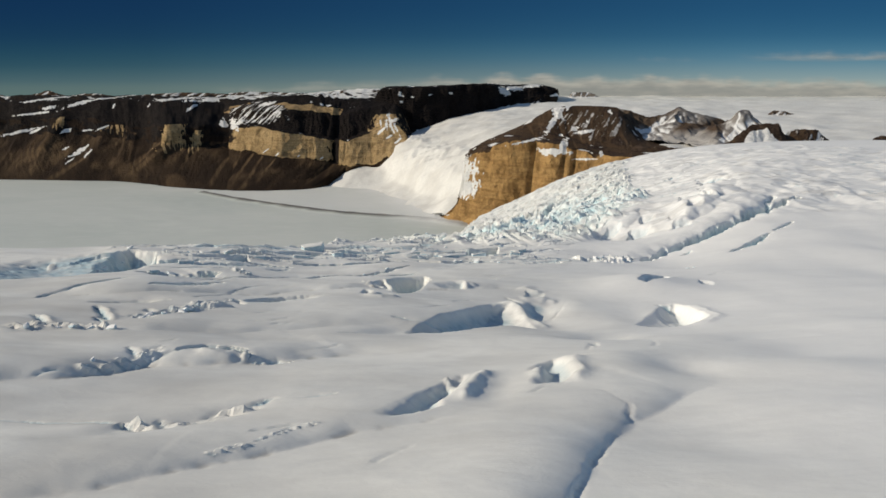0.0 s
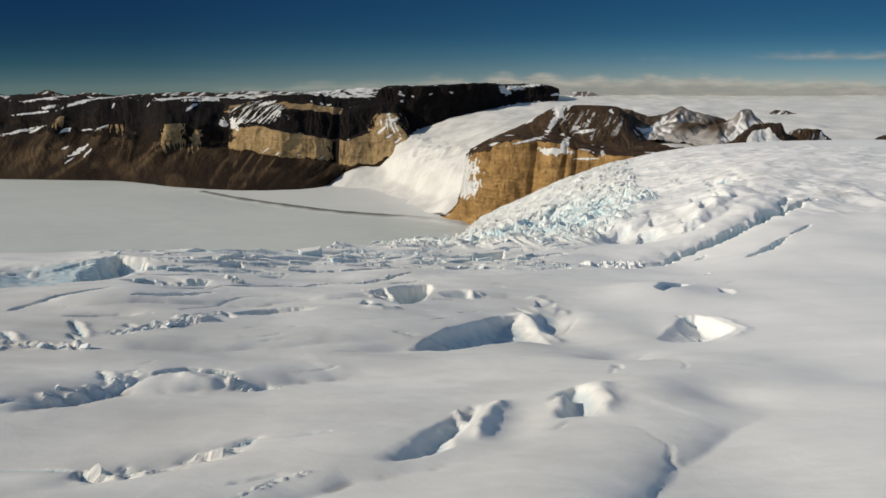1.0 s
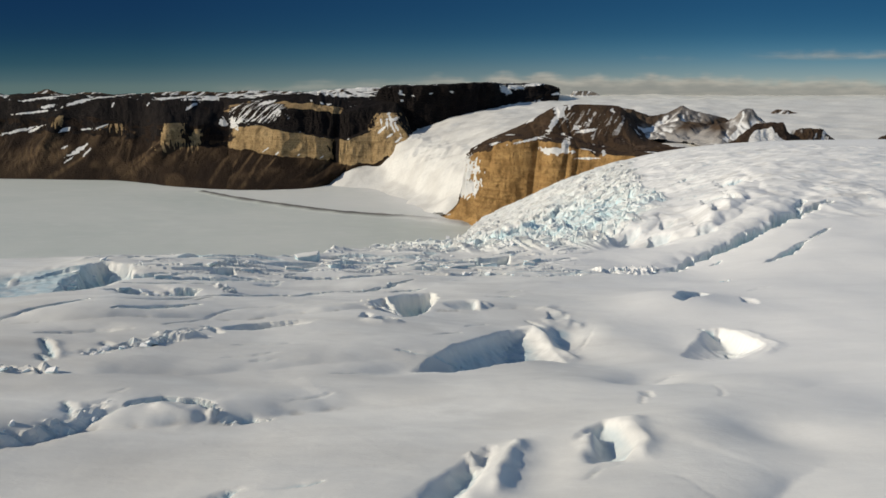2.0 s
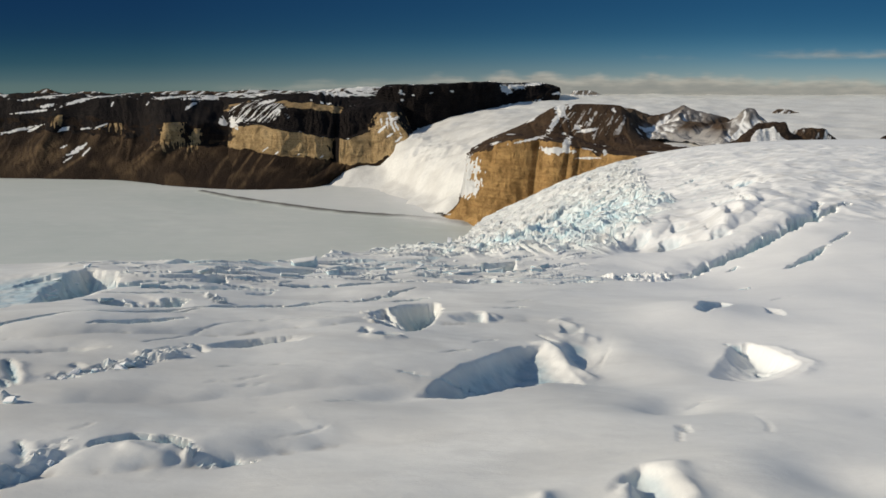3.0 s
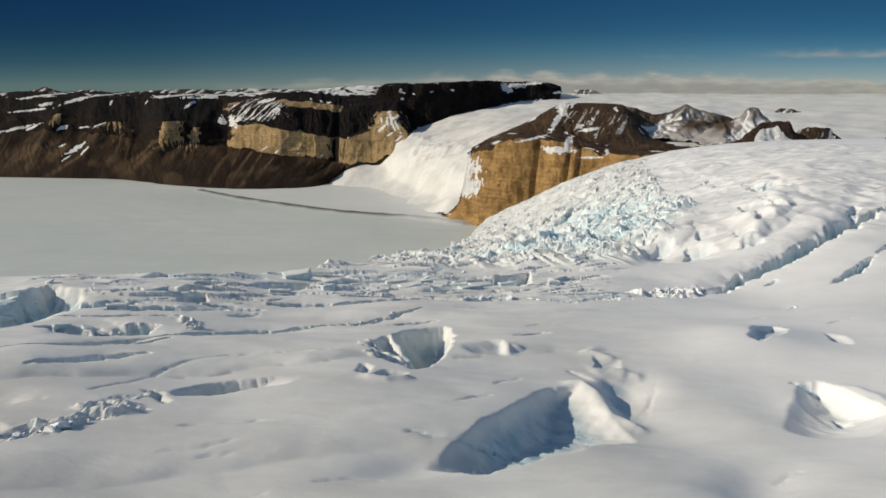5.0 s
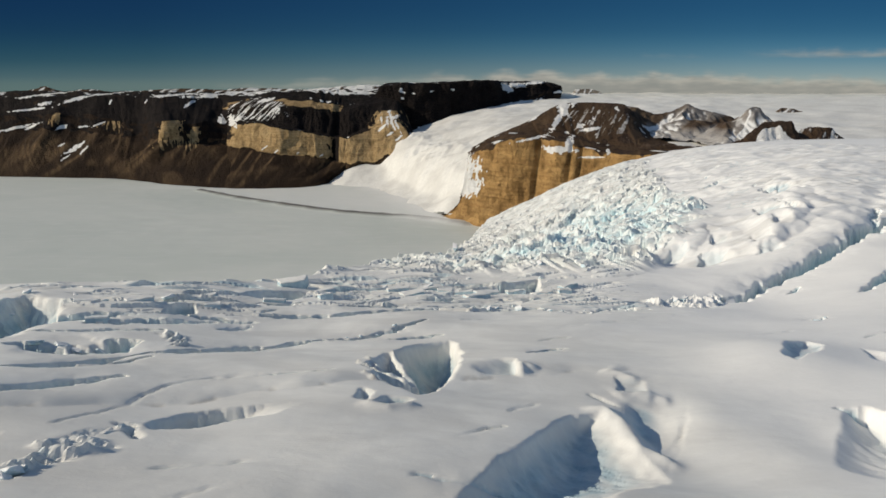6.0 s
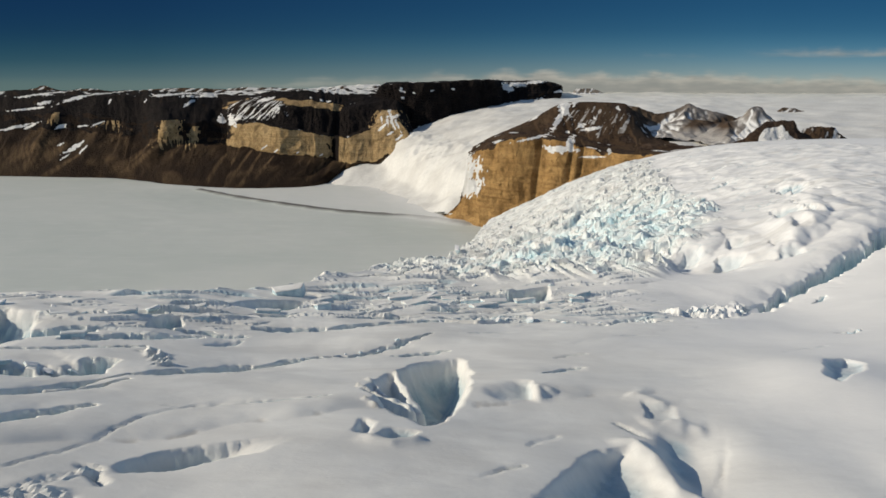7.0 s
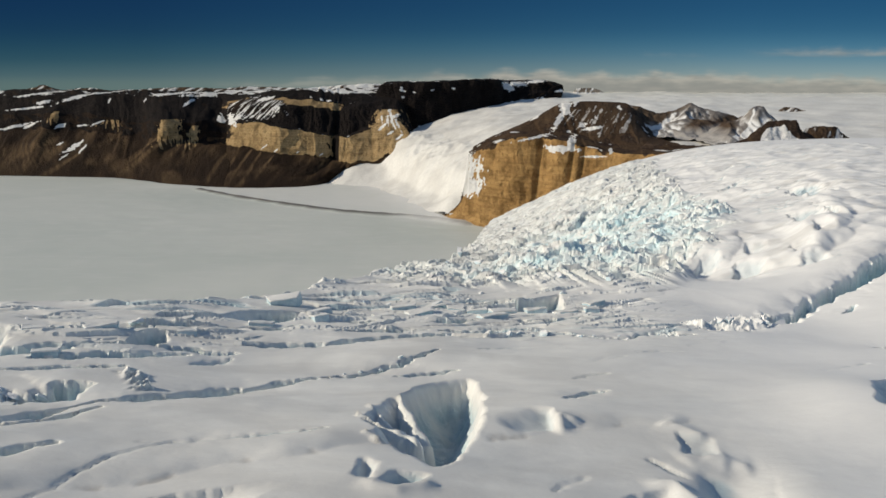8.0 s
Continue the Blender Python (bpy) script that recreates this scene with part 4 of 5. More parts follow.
plateau = new("ground_plateau", sheet_mesh("ground_plateau", px, py, pz, SNOW, (0 * px, 0.2 * step(900, 500, (px + 493) * 0.936 + (py - 3841) * 0.351) + 0.22 * step(-0.2, 0.5, fractal(px / 90, py / 140, 4, 174)), 0 * px, 0 * px), keep=keep))
tagged(plateau, "smooth white snow plateau spilling down to the valley", "snowfield", kind="structure")


# ---- mountains ----
def terrace(foot, heights, setbacks):
    """A contour of a mountainside: the foot line moved inland, fanning out, and lifted."""
    return np.array([(x * (1 + b / y), y + b, z) for (x, y), z, b in zip(foot, heights, setbacks)], float)


STRATA_LABELS = {"scree_slope": "brown scree fanning down to the ice", "sandstone_band": "pale tan sandstone cliff band", "dolerite_band": "dark brown dolerite cliff band",
                 "snow_rim": "rocky rim with patches of snow", "cliff": "weathered orange sandstone cliff", "talus": "orange-brown talus apron", "hilltop": "brown rubble hilltop with blown snow"}


def mountainside(name, rows, bands, material, label, gap=6.0, seed=0, patches=(), spur=0.0, sandstone=(), buttress=(), shear=0.0, dust=0.0, rib=0.0, fade=0.0, talus=(), dusted=None, strata=(), darkened=()):
    """Lofts a mountainside over its contours. bands: for each stretch between two of them the number of steps, the depth of its gullies,
    the height of its ragged edge, and how much sandstone, dolerite and snow covers it."""
    stations = len(rows[0])
    length = np.r_[0, np.cumsum(np.hypot(*np.diff(rows[0][:, :2], axis=0).T))]
    s = np.linspace(0, length[-1], int(length[-1] / gap))
    lines = [np.stack([curve(s, length, r[:, k]) for k in range(3)], -1) for r in rows]
    normal = np.gradient(lines[2][:, :2], axis=0)
    normal = np.stack([normal[:, 1], -normal[:, 0]], -1)
    normal /= np.linalg.norm(normal, axis=1, keepdims=True)
    grid, cover, vs, deep, jag = [], [], [], [], []
    for k, (steps, gully, ragged, sand, dark, snow) in enumerate(bands):
        last = k == len(bands) - 1
        for j in range(steps + (1 if last else 0)):
            t = j / steps
            grid.append(lines[k] * (1 - t) + lines[k + 1] * t)
            cover.append((sand, dark, snow))
            vs.append(k + t)
            deep.append(gully)
            jag.append(ragged)
    P, V = np.array(grid), np.array(vs)[:, None] * np.ones(len(s))
    S = np.broadcast_to(s, V.shape)
    cover = np.array(cover)
    deep, jag = np.array(deep)[:, None], np.array(jag)[:, None]
    soft = np.array([np.convolve(np.pad(deep[:, 0], 3, "edge"), np.ones(7) / 7, "valid")]).T
    down = np.clip(2 - V, 0, 2)  # how far below the top of the scree
    R = S + shear * down + 22 * fractal(S / 130, V * 0.8, 3, seed + 3)
    ribs = 0.8 * ridged(R / 170, V * 0.55, 2, seed) + 0.45 * ridged(R / 64, V * 1.0, 3, seed + 9) + 0.2 * ridged(S / 22, V * 1.3, 3, seed + 12)
    layer = (P[..., 2] + 6 * fractal(S / 90, V, 2, seed + 14)) / 13
    ribs = ribs + 0.55 * np.abs(layer - np.floor(layer) - 0.5)
    spurs = spur * np.sin(np.pi * np.clip(V / len(bands), 0, 1)) * (ridged(R / 430 + 0.3, 0 * V, 2, seed + 4) - 0.4)
    out = soft * (ribs - 0.7) + spurs + rib * (ridged(R / 165 + 0.6, 0.12 * V, 3, seed + 6) - 0.5) * step(0.0, 1.2, V) * step(2.9, 1.9, V)
    for cx, half, amp in buttress:
        out = out + amp * np.exp(-(((P[..., 0] + shear * 0.9 * down - cx) / half) ** 2)) * step(0.3, 1.8, V) * step(len(bands) - 0.5, 3, V)
    P[..., 0] += normal[:, 0] * out
    P[..., 1] += normal[:, 1] * out
    P[..., 2] += jag * (fractal(S / 60, V * 1.1, 4, seed + 20)) * np.minimum(1, V)
    # covers follow the bands, with ragged limits
    shift = 0.13 * fractal(S / 70, V * 1.5, 4, seed + 30)
    at = np.clip(V + shift * (V > 0.6), 0, len(bands) - 1e-3).astype(int)
    table = np.array([b[3:] for b in bands])
    masks = [table[at, k] for k in range(3)]
    flow = fractal(S / 60, V * 2.2 + S / 500, 4, seed + 40)
    masks = [np.where((m > 0.02) & (m < 0.98), step(0.5 - m - 0.1, 0.5 - m + 0.14, flow * 0.62), m) for m in masks]
    if fade:
        start = step(0.0, fade, S + 0.4 * fade * fractal(S / 30, V * 3, 3, seed + 48))
        masks[0], masks[1] = masks[0] * start, np.where(V > 2, np.maximum(masks[1], 0.85 * (1 - start)), masks[1])
    fans = step(0.05, 0.55, fractal(R / 70, V * 0.35, 4, seed + 45)) * np.exp(-down / 0.8) * (V < 2)
    pale = np.maximum(1.6 * dust * fans, 0.32 * step(0.0, 0.7, fractal(R / 210, V * 0.7, 3, seed + 46)) * (V < 2.3))
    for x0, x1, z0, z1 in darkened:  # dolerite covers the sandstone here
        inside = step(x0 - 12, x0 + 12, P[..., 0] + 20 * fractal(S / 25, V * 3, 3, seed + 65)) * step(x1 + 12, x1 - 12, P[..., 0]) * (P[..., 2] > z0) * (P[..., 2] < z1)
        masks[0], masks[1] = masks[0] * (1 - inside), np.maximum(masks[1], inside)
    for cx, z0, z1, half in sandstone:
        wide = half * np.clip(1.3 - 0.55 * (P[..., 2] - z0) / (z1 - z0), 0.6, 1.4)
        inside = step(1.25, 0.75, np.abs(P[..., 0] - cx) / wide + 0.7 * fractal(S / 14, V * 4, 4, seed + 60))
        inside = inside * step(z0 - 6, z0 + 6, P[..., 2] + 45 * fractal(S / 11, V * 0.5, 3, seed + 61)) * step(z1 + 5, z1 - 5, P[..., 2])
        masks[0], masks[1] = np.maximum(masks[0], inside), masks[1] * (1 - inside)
    for x0, z0, x1, z1, half in talus:
        d, side, run = along_line(P[..., 0] + 5 * fractal(S / 60, V, 2, seed + 70), P[..., 2] + 4 * fractal(S / 60 + 4, V, 2, seed + 71), [(x0, z0), (x1, z1)])
        spill = step(1.0, 0.1, d / (half * (0.9 + 1.6 * run))) * (1 - 0.75 * run) * (0.6 + 0.5 * fractal(S / 16, V, 2, seed + 72))
        pale = np.maximum(pale, 1.15 * np.clip(spill, 0, 1))
    if dusted:
        cx, cz, a, b = dusted
        near = step(1.2, 0.8, np.hypot((P[..., 0] - cx) / a, (P[..., 2] - cz) / b) + 0.25 * fractal(S / 40, V * 3, 3, seed + 80))
        streaks = step(-0.1, 0.4, fractal((P[..., 0] - 0.9 * P[..., 2]) / 11, (P[..., 2] + 0.6 * P[..., 0]) / 110, 4, seed + 81))
        masks[2] = np.maximum(masks[2], near * (0.08 + (0.75 if cx < 0 else 0.40) * streaks))
        masks[0], masks[1] = masks[0] * (1 - near), masks[1] * (1 - 0.6 * near)
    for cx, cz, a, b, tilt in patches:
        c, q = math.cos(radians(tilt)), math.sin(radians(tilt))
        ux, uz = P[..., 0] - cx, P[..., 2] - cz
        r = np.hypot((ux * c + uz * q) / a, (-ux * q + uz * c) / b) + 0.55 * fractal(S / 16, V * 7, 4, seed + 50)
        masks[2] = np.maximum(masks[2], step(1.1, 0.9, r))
    masks.append(pale)
    whole = new(name)
    whole.location = (float(rows[0][:, 0].mean()), float(rows[0][:, 1].mean()), 0)
    ends = np.cumsum([0] + [b[0] for b in bands])
    runs, k = [], 0
    while k < len(bands):  # neighbouring bands of one name make one part
        last = k
        while last + 1 < len(bands) and strata[last + 1] == strata[k]:
            last += 1
        runs.append((strata[k], ends[k], ends[last + 1] + 1))
        k = last + 1
    for kind, lo, hi in runs:
        me = sheet_mesh(kind, P[lo:hi, :, 0] - whole.location[0], P[lo:hi, :, 1] - whole.location[1], P[lo:hi, :, 2], material,
                        [m[lo:hi] for m in masks], (R[lo:hi] / 100, V[lo:hi]), smooth=True)
        ob = new(kind, me)
        ob.parent = whole
        tagged(ob, label=STRATA_LABELS.get(kind, ""))
    return tagged(whole, label, "mountain")


left_range_foot = [(-2532, 3714), (-2284, 3666), (-2108, 3642), (-1908, 3619), (-1736, 3596), (-1541, 3573), (-1341, 3463), (-1202, 3359), (-1072, 3299), (-922, 3242), (-825, 3240)]
left_range_rows = [terrace(left_range_foot, [0, 0, 0, 0, 0, 0, 0, 0, 0, 0, -7], [0, 0, 0, 0, 0, 0, 0, 0, 0, 0, 0])]
left_range_rows.append(terrace(left_range_foot, [74, 83, 84, 90, 88, 81, 77, 80, 68, 67, 49], [86, 134, 148, 161, 144, 127, 157, 181, 201, 218, 240]))
left_range_rows.append(terrace(left_range_foot, [160, 171, 183, 196, 203, 194, 170, 175, 160, 143, 123], [266, 314, 328, 331, 334, 307, 357, 341, 421, 498, 540]))
left_range_rows.append(terrace(left_range_foot, [238, 250, 261, 273, 274, 267, 238, 259, 244, 246, 227], [316, 364, 378, 391, 394, 377, 437, 371, 481, 608, 660]))
left_range_rows.append(terrace(left_range_foot, [345, 351, 354, 357, 363, 363, 363, 365, 361, 351, 332], [466, 514, 538, 541, 554, 557, 657, 681, 781, 958, 1010]))
left_range_rows.append(terrace(left_range_foot, [380, 383, 383, 387, 387, 387, 387, 387, 383, 377, 370], [886, 934, 958, 981, 1004, 1027, 1137, 1241, 1301, 1358, 1360]))
banded_range_foot = [(-922, 3242), (-857, 3223), (-773, 3223), (-682, 3242), (-580, 3280), (-493, 3441), (-444, 3560), (-320, 3500), (-216, 3480), (-112, 3460)]
banded_range_rows = [terrace(banded_range_foot, [0, 0, 0, 0, 0, 0, -1, 16, 39, 67], [0, 0, 0, 0, 0, 0, 0, 0, 0, 0])]
banded_range_rows.append(terrace(banded_range_foot, [68, 65, 58, 54, 43, 45, 32, 52, 77, 94], [208, 207, 177, 148, 120, -11, -60, -20, -20, -20]))
banded_range_rows.append(terrace(banded_range_foot, [135, 138, 127, 117, 108, 94, 78, 88, 117, 139], [598, 437, 367, 318, 260, 79, -30, 0, -10, -10]))
banded_range_rows.append(terrace(banded_range_foot, [214, 242, 246, 232, 212, 193, 186, 222, 258, 159], [688, 477, 397, 348, 290, 109, 10, 80, 100, 60]))
banded_range_rows.append(terrace(banded_range_foot, [230, 255, 256, 239, 219, 199, 192, 244, 281, 163], [718, 537, 457, 408, 350, 169, 80, 160, 180, 140]))
banded_range_rows.append(terrace(banded_range_foot, [286, 317, 331, 328, 321, 308, 302, 335, 348, 160], [808, 637, 537, 498, 450, 279, 180, 300, 370, 340]))
banded_range_rows.append(terrace(banded_range_foot, [316, 337, 353, 354, 349, 333, 324, 358, 363, 162], [908, 777, 657, 548, 500, 329, 240, 400, 470, 440]))
banded_range_rows.append(terrace(banded_range_foot, [368, 369, 376, 388, 391, 380, 374, 376, 381, 164], [1008, 927, 827, 678, 640, 479, 390, 500, 620, 640]))
banded_range_rows.append(terrace(banded_range_foot, [383, 387, 390, 393, 396, 396, 400, 400, 400, 153], [1358, 1377, 1377, 1358, 1320, 1159, 1040, 1100, 1120, 1140]))
mesa_foot = [(-328, 3880), (-286, 3840), (-233, 3800), (-121, 3760), (17, 3800), (174, 3900), (245, 4000), (298, 4050), (410, 4150), (506, 4200), (626, 4300)]
mesa_rows = [terrace(mesa_foot, [222, 196, 171, 141, 138, 165, 202, 228, 254, 282, 324], [0, 0, 0, 0, 0, 0, 0, 0, 0, 0, 0])]
mesa_rows.append(terrace(mesa_foot, [318, 305, 273, 230, 245, 289, 309, 328, 356, 379, 397], [70, 60, 60, 70, 80, 80, 60, 70, 100, 100, 100]))
mesa_rows.append(terrace(mesa_foot, [382, 422, 427, 430, 436, 445, 445, 428, 431, 441, 422], [120, 110, 120, 140, 150, 150, 120, 200, 200, 200, 150]))
mesa_rows.append(terrace(mesa_foot, [392, 434, 437, 437, 443, 452, 453, 447, 447, 448, 426], [420, 460, 450, 490, 450, 400, 350, 350, 300, 300, 250]))
mesa_rows.append(terrace(mesa_foot, [389, 399, 399, 399, 399, 399, 399, 399, 399, 399, 399], [920, 960, 1000, 1040, 1000, 900, 800, 750, 650, 600, 500]))
orange_hill_foot = [(-8, 2520), (29, 2460), (61, 2420), (79, 2390), (115, 2340), (165, 2300), (222, 2260), (276, 2220), (330, 2190), (396, 2150), (468, 2110), (549, 2060), (623, 2000)]
orange_hill_rows = [terrace(orange_hill_foot, [-13, -9, -5, -4, 1, 2, 5, 9, 11, 19, 26, 35, 46], [0, 0, 0, 0, 0, 0, 0, 0, 0, 0, 0, 0, 0])]
orange_hill_rows.append(terrace(orange_hill_foot, [-7, 18, 47, 61, 78, 78, 78, 88, 102, 111, 126, 157, 180], [20, 40, 40, 50, 60, 60, 60, 60, 60, 60, 50, 40, 40]))
orange_hill_rows.append(terrace(orange_hill_foot, [-5, 27, 92, 193, 232, 252, 265, 264, 260, 243, 234, 239, 250], [30, 60, 60, 70, 80, 80, 85, 90, 85, 85, 70, 60, 60]))
orange_hill_rows.append(terrace(orange_hill_foot, [-6, 25, 92, 197, 238, 264, 281, 286, 281, 266, 250, 246, 251], [50, 80, 90, 110, 140, 150, 170, 180, 180, 180, 160, 140, 130]))
orange_hill_rows.append(terrace(orange_hill_foot, [-24, 9, 82, 192, 239, 270, 300, 335, 364, 368, 363, 267, 244], [160, 190, 200, 210, 240, 260, 280, 300, 320, 350, 370, 360, 350]))
orange_hill_rows.append(terrace(orange_hill_foot, [-55, -33, 30, 133, 185, 211, 256, 292, 326, 340, 336, 236, 203], [280, 340, 380, 410, 460, 500, 540, 580, 610, 650, 690, 740, 800]))

mountainside("mountain", left_range_rows, [
    (26, 3, 2, 0, 0, 0), (36, 5, 3, 0.0, 0.0, 0.0), (26, 8, 6, 0.0, 0.55, 0.0), (34, 9, 6, 0, 0.95, 0.0), (16, 8, 5, 0, 0.6, 0.15)],
    BROWN_ROCK, "long brown scree mountainside under a dark rock rim with snow", 5, 200,
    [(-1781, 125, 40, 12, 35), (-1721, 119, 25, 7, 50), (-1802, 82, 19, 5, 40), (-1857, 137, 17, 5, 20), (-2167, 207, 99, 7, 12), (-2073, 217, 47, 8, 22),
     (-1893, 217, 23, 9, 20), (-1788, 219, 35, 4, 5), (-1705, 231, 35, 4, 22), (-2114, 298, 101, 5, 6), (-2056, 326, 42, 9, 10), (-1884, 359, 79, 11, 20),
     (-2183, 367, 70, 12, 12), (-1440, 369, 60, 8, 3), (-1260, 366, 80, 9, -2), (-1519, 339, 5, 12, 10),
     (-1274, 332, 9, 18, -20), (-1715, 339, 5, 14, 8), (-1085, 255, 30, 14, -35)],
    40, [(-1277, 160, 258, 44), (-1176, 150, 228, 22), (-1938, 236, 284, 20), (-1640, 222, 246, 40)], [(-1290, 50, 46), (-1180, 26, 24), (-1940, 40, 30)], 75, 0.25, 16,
    talus=[(-1313, 183, -1533, 34, 10), (-1221, 160, -1240, 85, 12), (-1180, 165, -1190, 77, 9), (-1948, 245, -2068, 149, 12), (-999, 130, -1005, 26, 9), (-1837, 126, -2030, 29, 40),
           (-1528, 205, -1663, 127, 12), (-1726, 97, -1864, 2, 12), (-1900, 150, -2180, 60, 34), (-1980, 110, -2120, 40, 30), (-1300, 150, -1480, 20, 16), (-1400, 120, -1500, 30, 10)],
    strata=("scree_slope", "scree_slope", "dolerite_band", "dolerite_band", "snow_rim"))
mountainside("mountain", banded_range_rows, [
    (18, 3, 2, 0, 0, 0), (34, 5, 3, 0, 0, 0.0), (34, 9, 4, 1, 0, 0), (8, 8, 5, 0.25, 0.75, 0.05), (34, 17, 6, 0, 1, 0.0), (18, 6, 4, 1.0, 0.0, 0.0),
    (12, 9, 6, 0.0, 0.9, 0.10), (10, 6, 6, 0, 0.3, 0.62)],
    BROWN_ROCK, "banded cliffs of pale sandstone and dark dolerite above scree", 4, 240,
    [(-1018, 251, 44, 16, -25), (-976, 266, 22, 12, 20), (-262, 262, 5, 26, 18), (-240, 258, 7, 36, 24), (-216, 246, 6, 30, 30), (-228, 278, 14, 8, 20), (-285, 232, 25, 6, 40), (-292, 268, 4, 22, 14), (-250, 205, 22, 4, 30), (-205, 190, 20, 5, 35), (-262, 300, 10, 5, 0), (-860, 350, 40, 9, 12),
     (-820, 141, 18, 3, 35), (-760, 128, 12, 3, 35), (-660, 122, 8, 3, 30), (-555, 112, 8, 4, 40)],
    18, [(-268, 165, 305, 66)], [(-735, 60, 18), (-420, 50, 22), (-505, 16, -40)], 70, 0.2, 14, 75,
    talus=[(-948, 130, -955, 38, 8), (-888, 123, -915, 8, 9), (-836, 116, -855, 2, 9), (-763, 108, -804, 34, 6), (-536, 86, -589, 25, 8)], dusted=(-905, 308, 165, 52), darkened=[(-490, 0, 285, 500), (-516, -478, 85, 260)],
    strata=("scree_slope", "scree_slope", "sandstone_band", "dolerite_band", "dolerite_band", "sandstone_band", "snow_rim", "snow_rim"))
mountainside("mountain", mesa_rows, [
    (20, 12, 3, 0.3, 0.5, 0.2), (56, 22, 6, 0, 1, 0.0), (14, 10, 4, 0, 0.9, 0.08), (12, 4, 3, 0, 0.1, 0.9)],
    BROWN_ROCK, "dark flat-topped dolerite mesa dusted with snow", 5, 280,
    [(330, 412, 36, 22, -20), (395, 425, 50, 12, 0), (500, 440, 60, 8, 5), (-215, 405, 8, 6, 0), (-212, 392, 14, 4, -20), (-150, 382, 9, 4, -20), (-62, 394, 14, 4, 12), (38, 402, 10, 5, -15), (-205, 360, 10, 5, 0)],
    strata=("scree_slope", "dolerite_band", "snow_rim", "snow_rim"))
mountainside("mountain", orange_hill_rows, [
    (24, 6, 3, 1, 0, 0), (56, 9, 7, 1, 0, 0), (14, 9, 3, 0.3, 0.5, 0.16), (40, 17, 3, 0, 0.35, 0.1), (16, 4, 1.5, 0, 0.3, 0.2)],
    ORANGE_ROCK, "orange sandstone cliff capped by a brown hill with snow", 3, 320,
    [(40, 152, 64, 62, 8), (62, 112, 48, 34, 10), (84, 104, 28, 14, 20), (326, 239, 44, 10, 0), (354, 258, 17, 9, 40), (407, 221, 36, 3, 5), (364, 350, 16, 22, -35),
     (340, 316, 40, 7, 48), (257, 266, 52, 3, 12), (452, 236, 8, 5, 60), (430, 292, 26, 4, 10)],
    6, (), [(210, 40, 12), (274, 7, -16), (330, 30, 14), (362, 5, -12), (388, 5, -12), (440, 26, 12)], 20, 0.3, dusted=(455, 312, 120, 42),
    strata=("talus", "cliff", "hilltop", "hilltop", "hilltop"))


def nunatak(spine, width, base, label, seed, snow=0.25, dark=0.6, patches=(), slack=1.0, rock=None):
    """A rock ridge that stands out of the snow plateau. spine: places along its crest."""
    xs, ys = [p[0] for p in spine], [p[1] for p in spine]
    n, m = 150, 110
    x, y = np.meshgrid(np.linspace(min(xs) - 1.5 * width, max(xs) + 1.5 * width, n), np.linspace(min(ys) - 1.5 * width, max(ys) + 1.5 * width, m))
    k = 0.2 * width
    wx, wy = x + k * fractal(x / width, y / width, 4, seed), y + k * fractal(x / width + 7, y / width, 4, seed + 1)
    d, side, run = along_line(wx, wy, [p[:2] for p in spine])
    lengths = np.r_[0, np.cumsum([math.dist(p[:2], q[:2]) for p, q in zip(spine, spine[1:])])]
    crest = curve(run * lengths[-1], lengths, [p[2] for p in spine])
    q = d / width
    h = np.where(q < 1, np.clip(1 - q, 0, 1) ** slack, 1 - q)
    z = base + (crest - base) * h * (0.97 + 0.05 * ridged(x / width * 1.6, y / width * 1.6, 3, seed + 2)) + 2 * fractal(x / 40, y / 40, 3, seed + 3)
    flow = fractal((x - 0.8 * y) / (0.6 * width), (y + 0.5 * x) / (2.0 * width), 4, seed + 5)
    white = 0.8 * step(0.5 - snow - 0.2, 0.5 - snow + 0.4, 0.6 * flow + 0.05 * ridged(x / 30, y / 30, 3, seed + 8))
    white = np.maximum(white, step(0.85, 1.0, q + 0.1 * flow))
    for px0, py0, rx, ry in patches:
        white = np.maximum(white, step(1.12, 0.92, np.hypot((x - px0) / rx, (y - py0) / ry) + 0.2 * flow))
    black = step(0.5 - dark - 0.15, 0.5 - dark + 0.2, 0.6 * fractal(x / (0.6 * width) + 9, z / 30, 4, seed + 6))
    me = sheet_mesh("rock_peak", x, y, z, rock or ORANGE_ROCK, (0 * x, black, white, 0 * x), ((x + y) / 100, z / 40), smooth=True)
    return tagged(new("rock_peak", me), label, "mountain", group="peaks on the plateau")


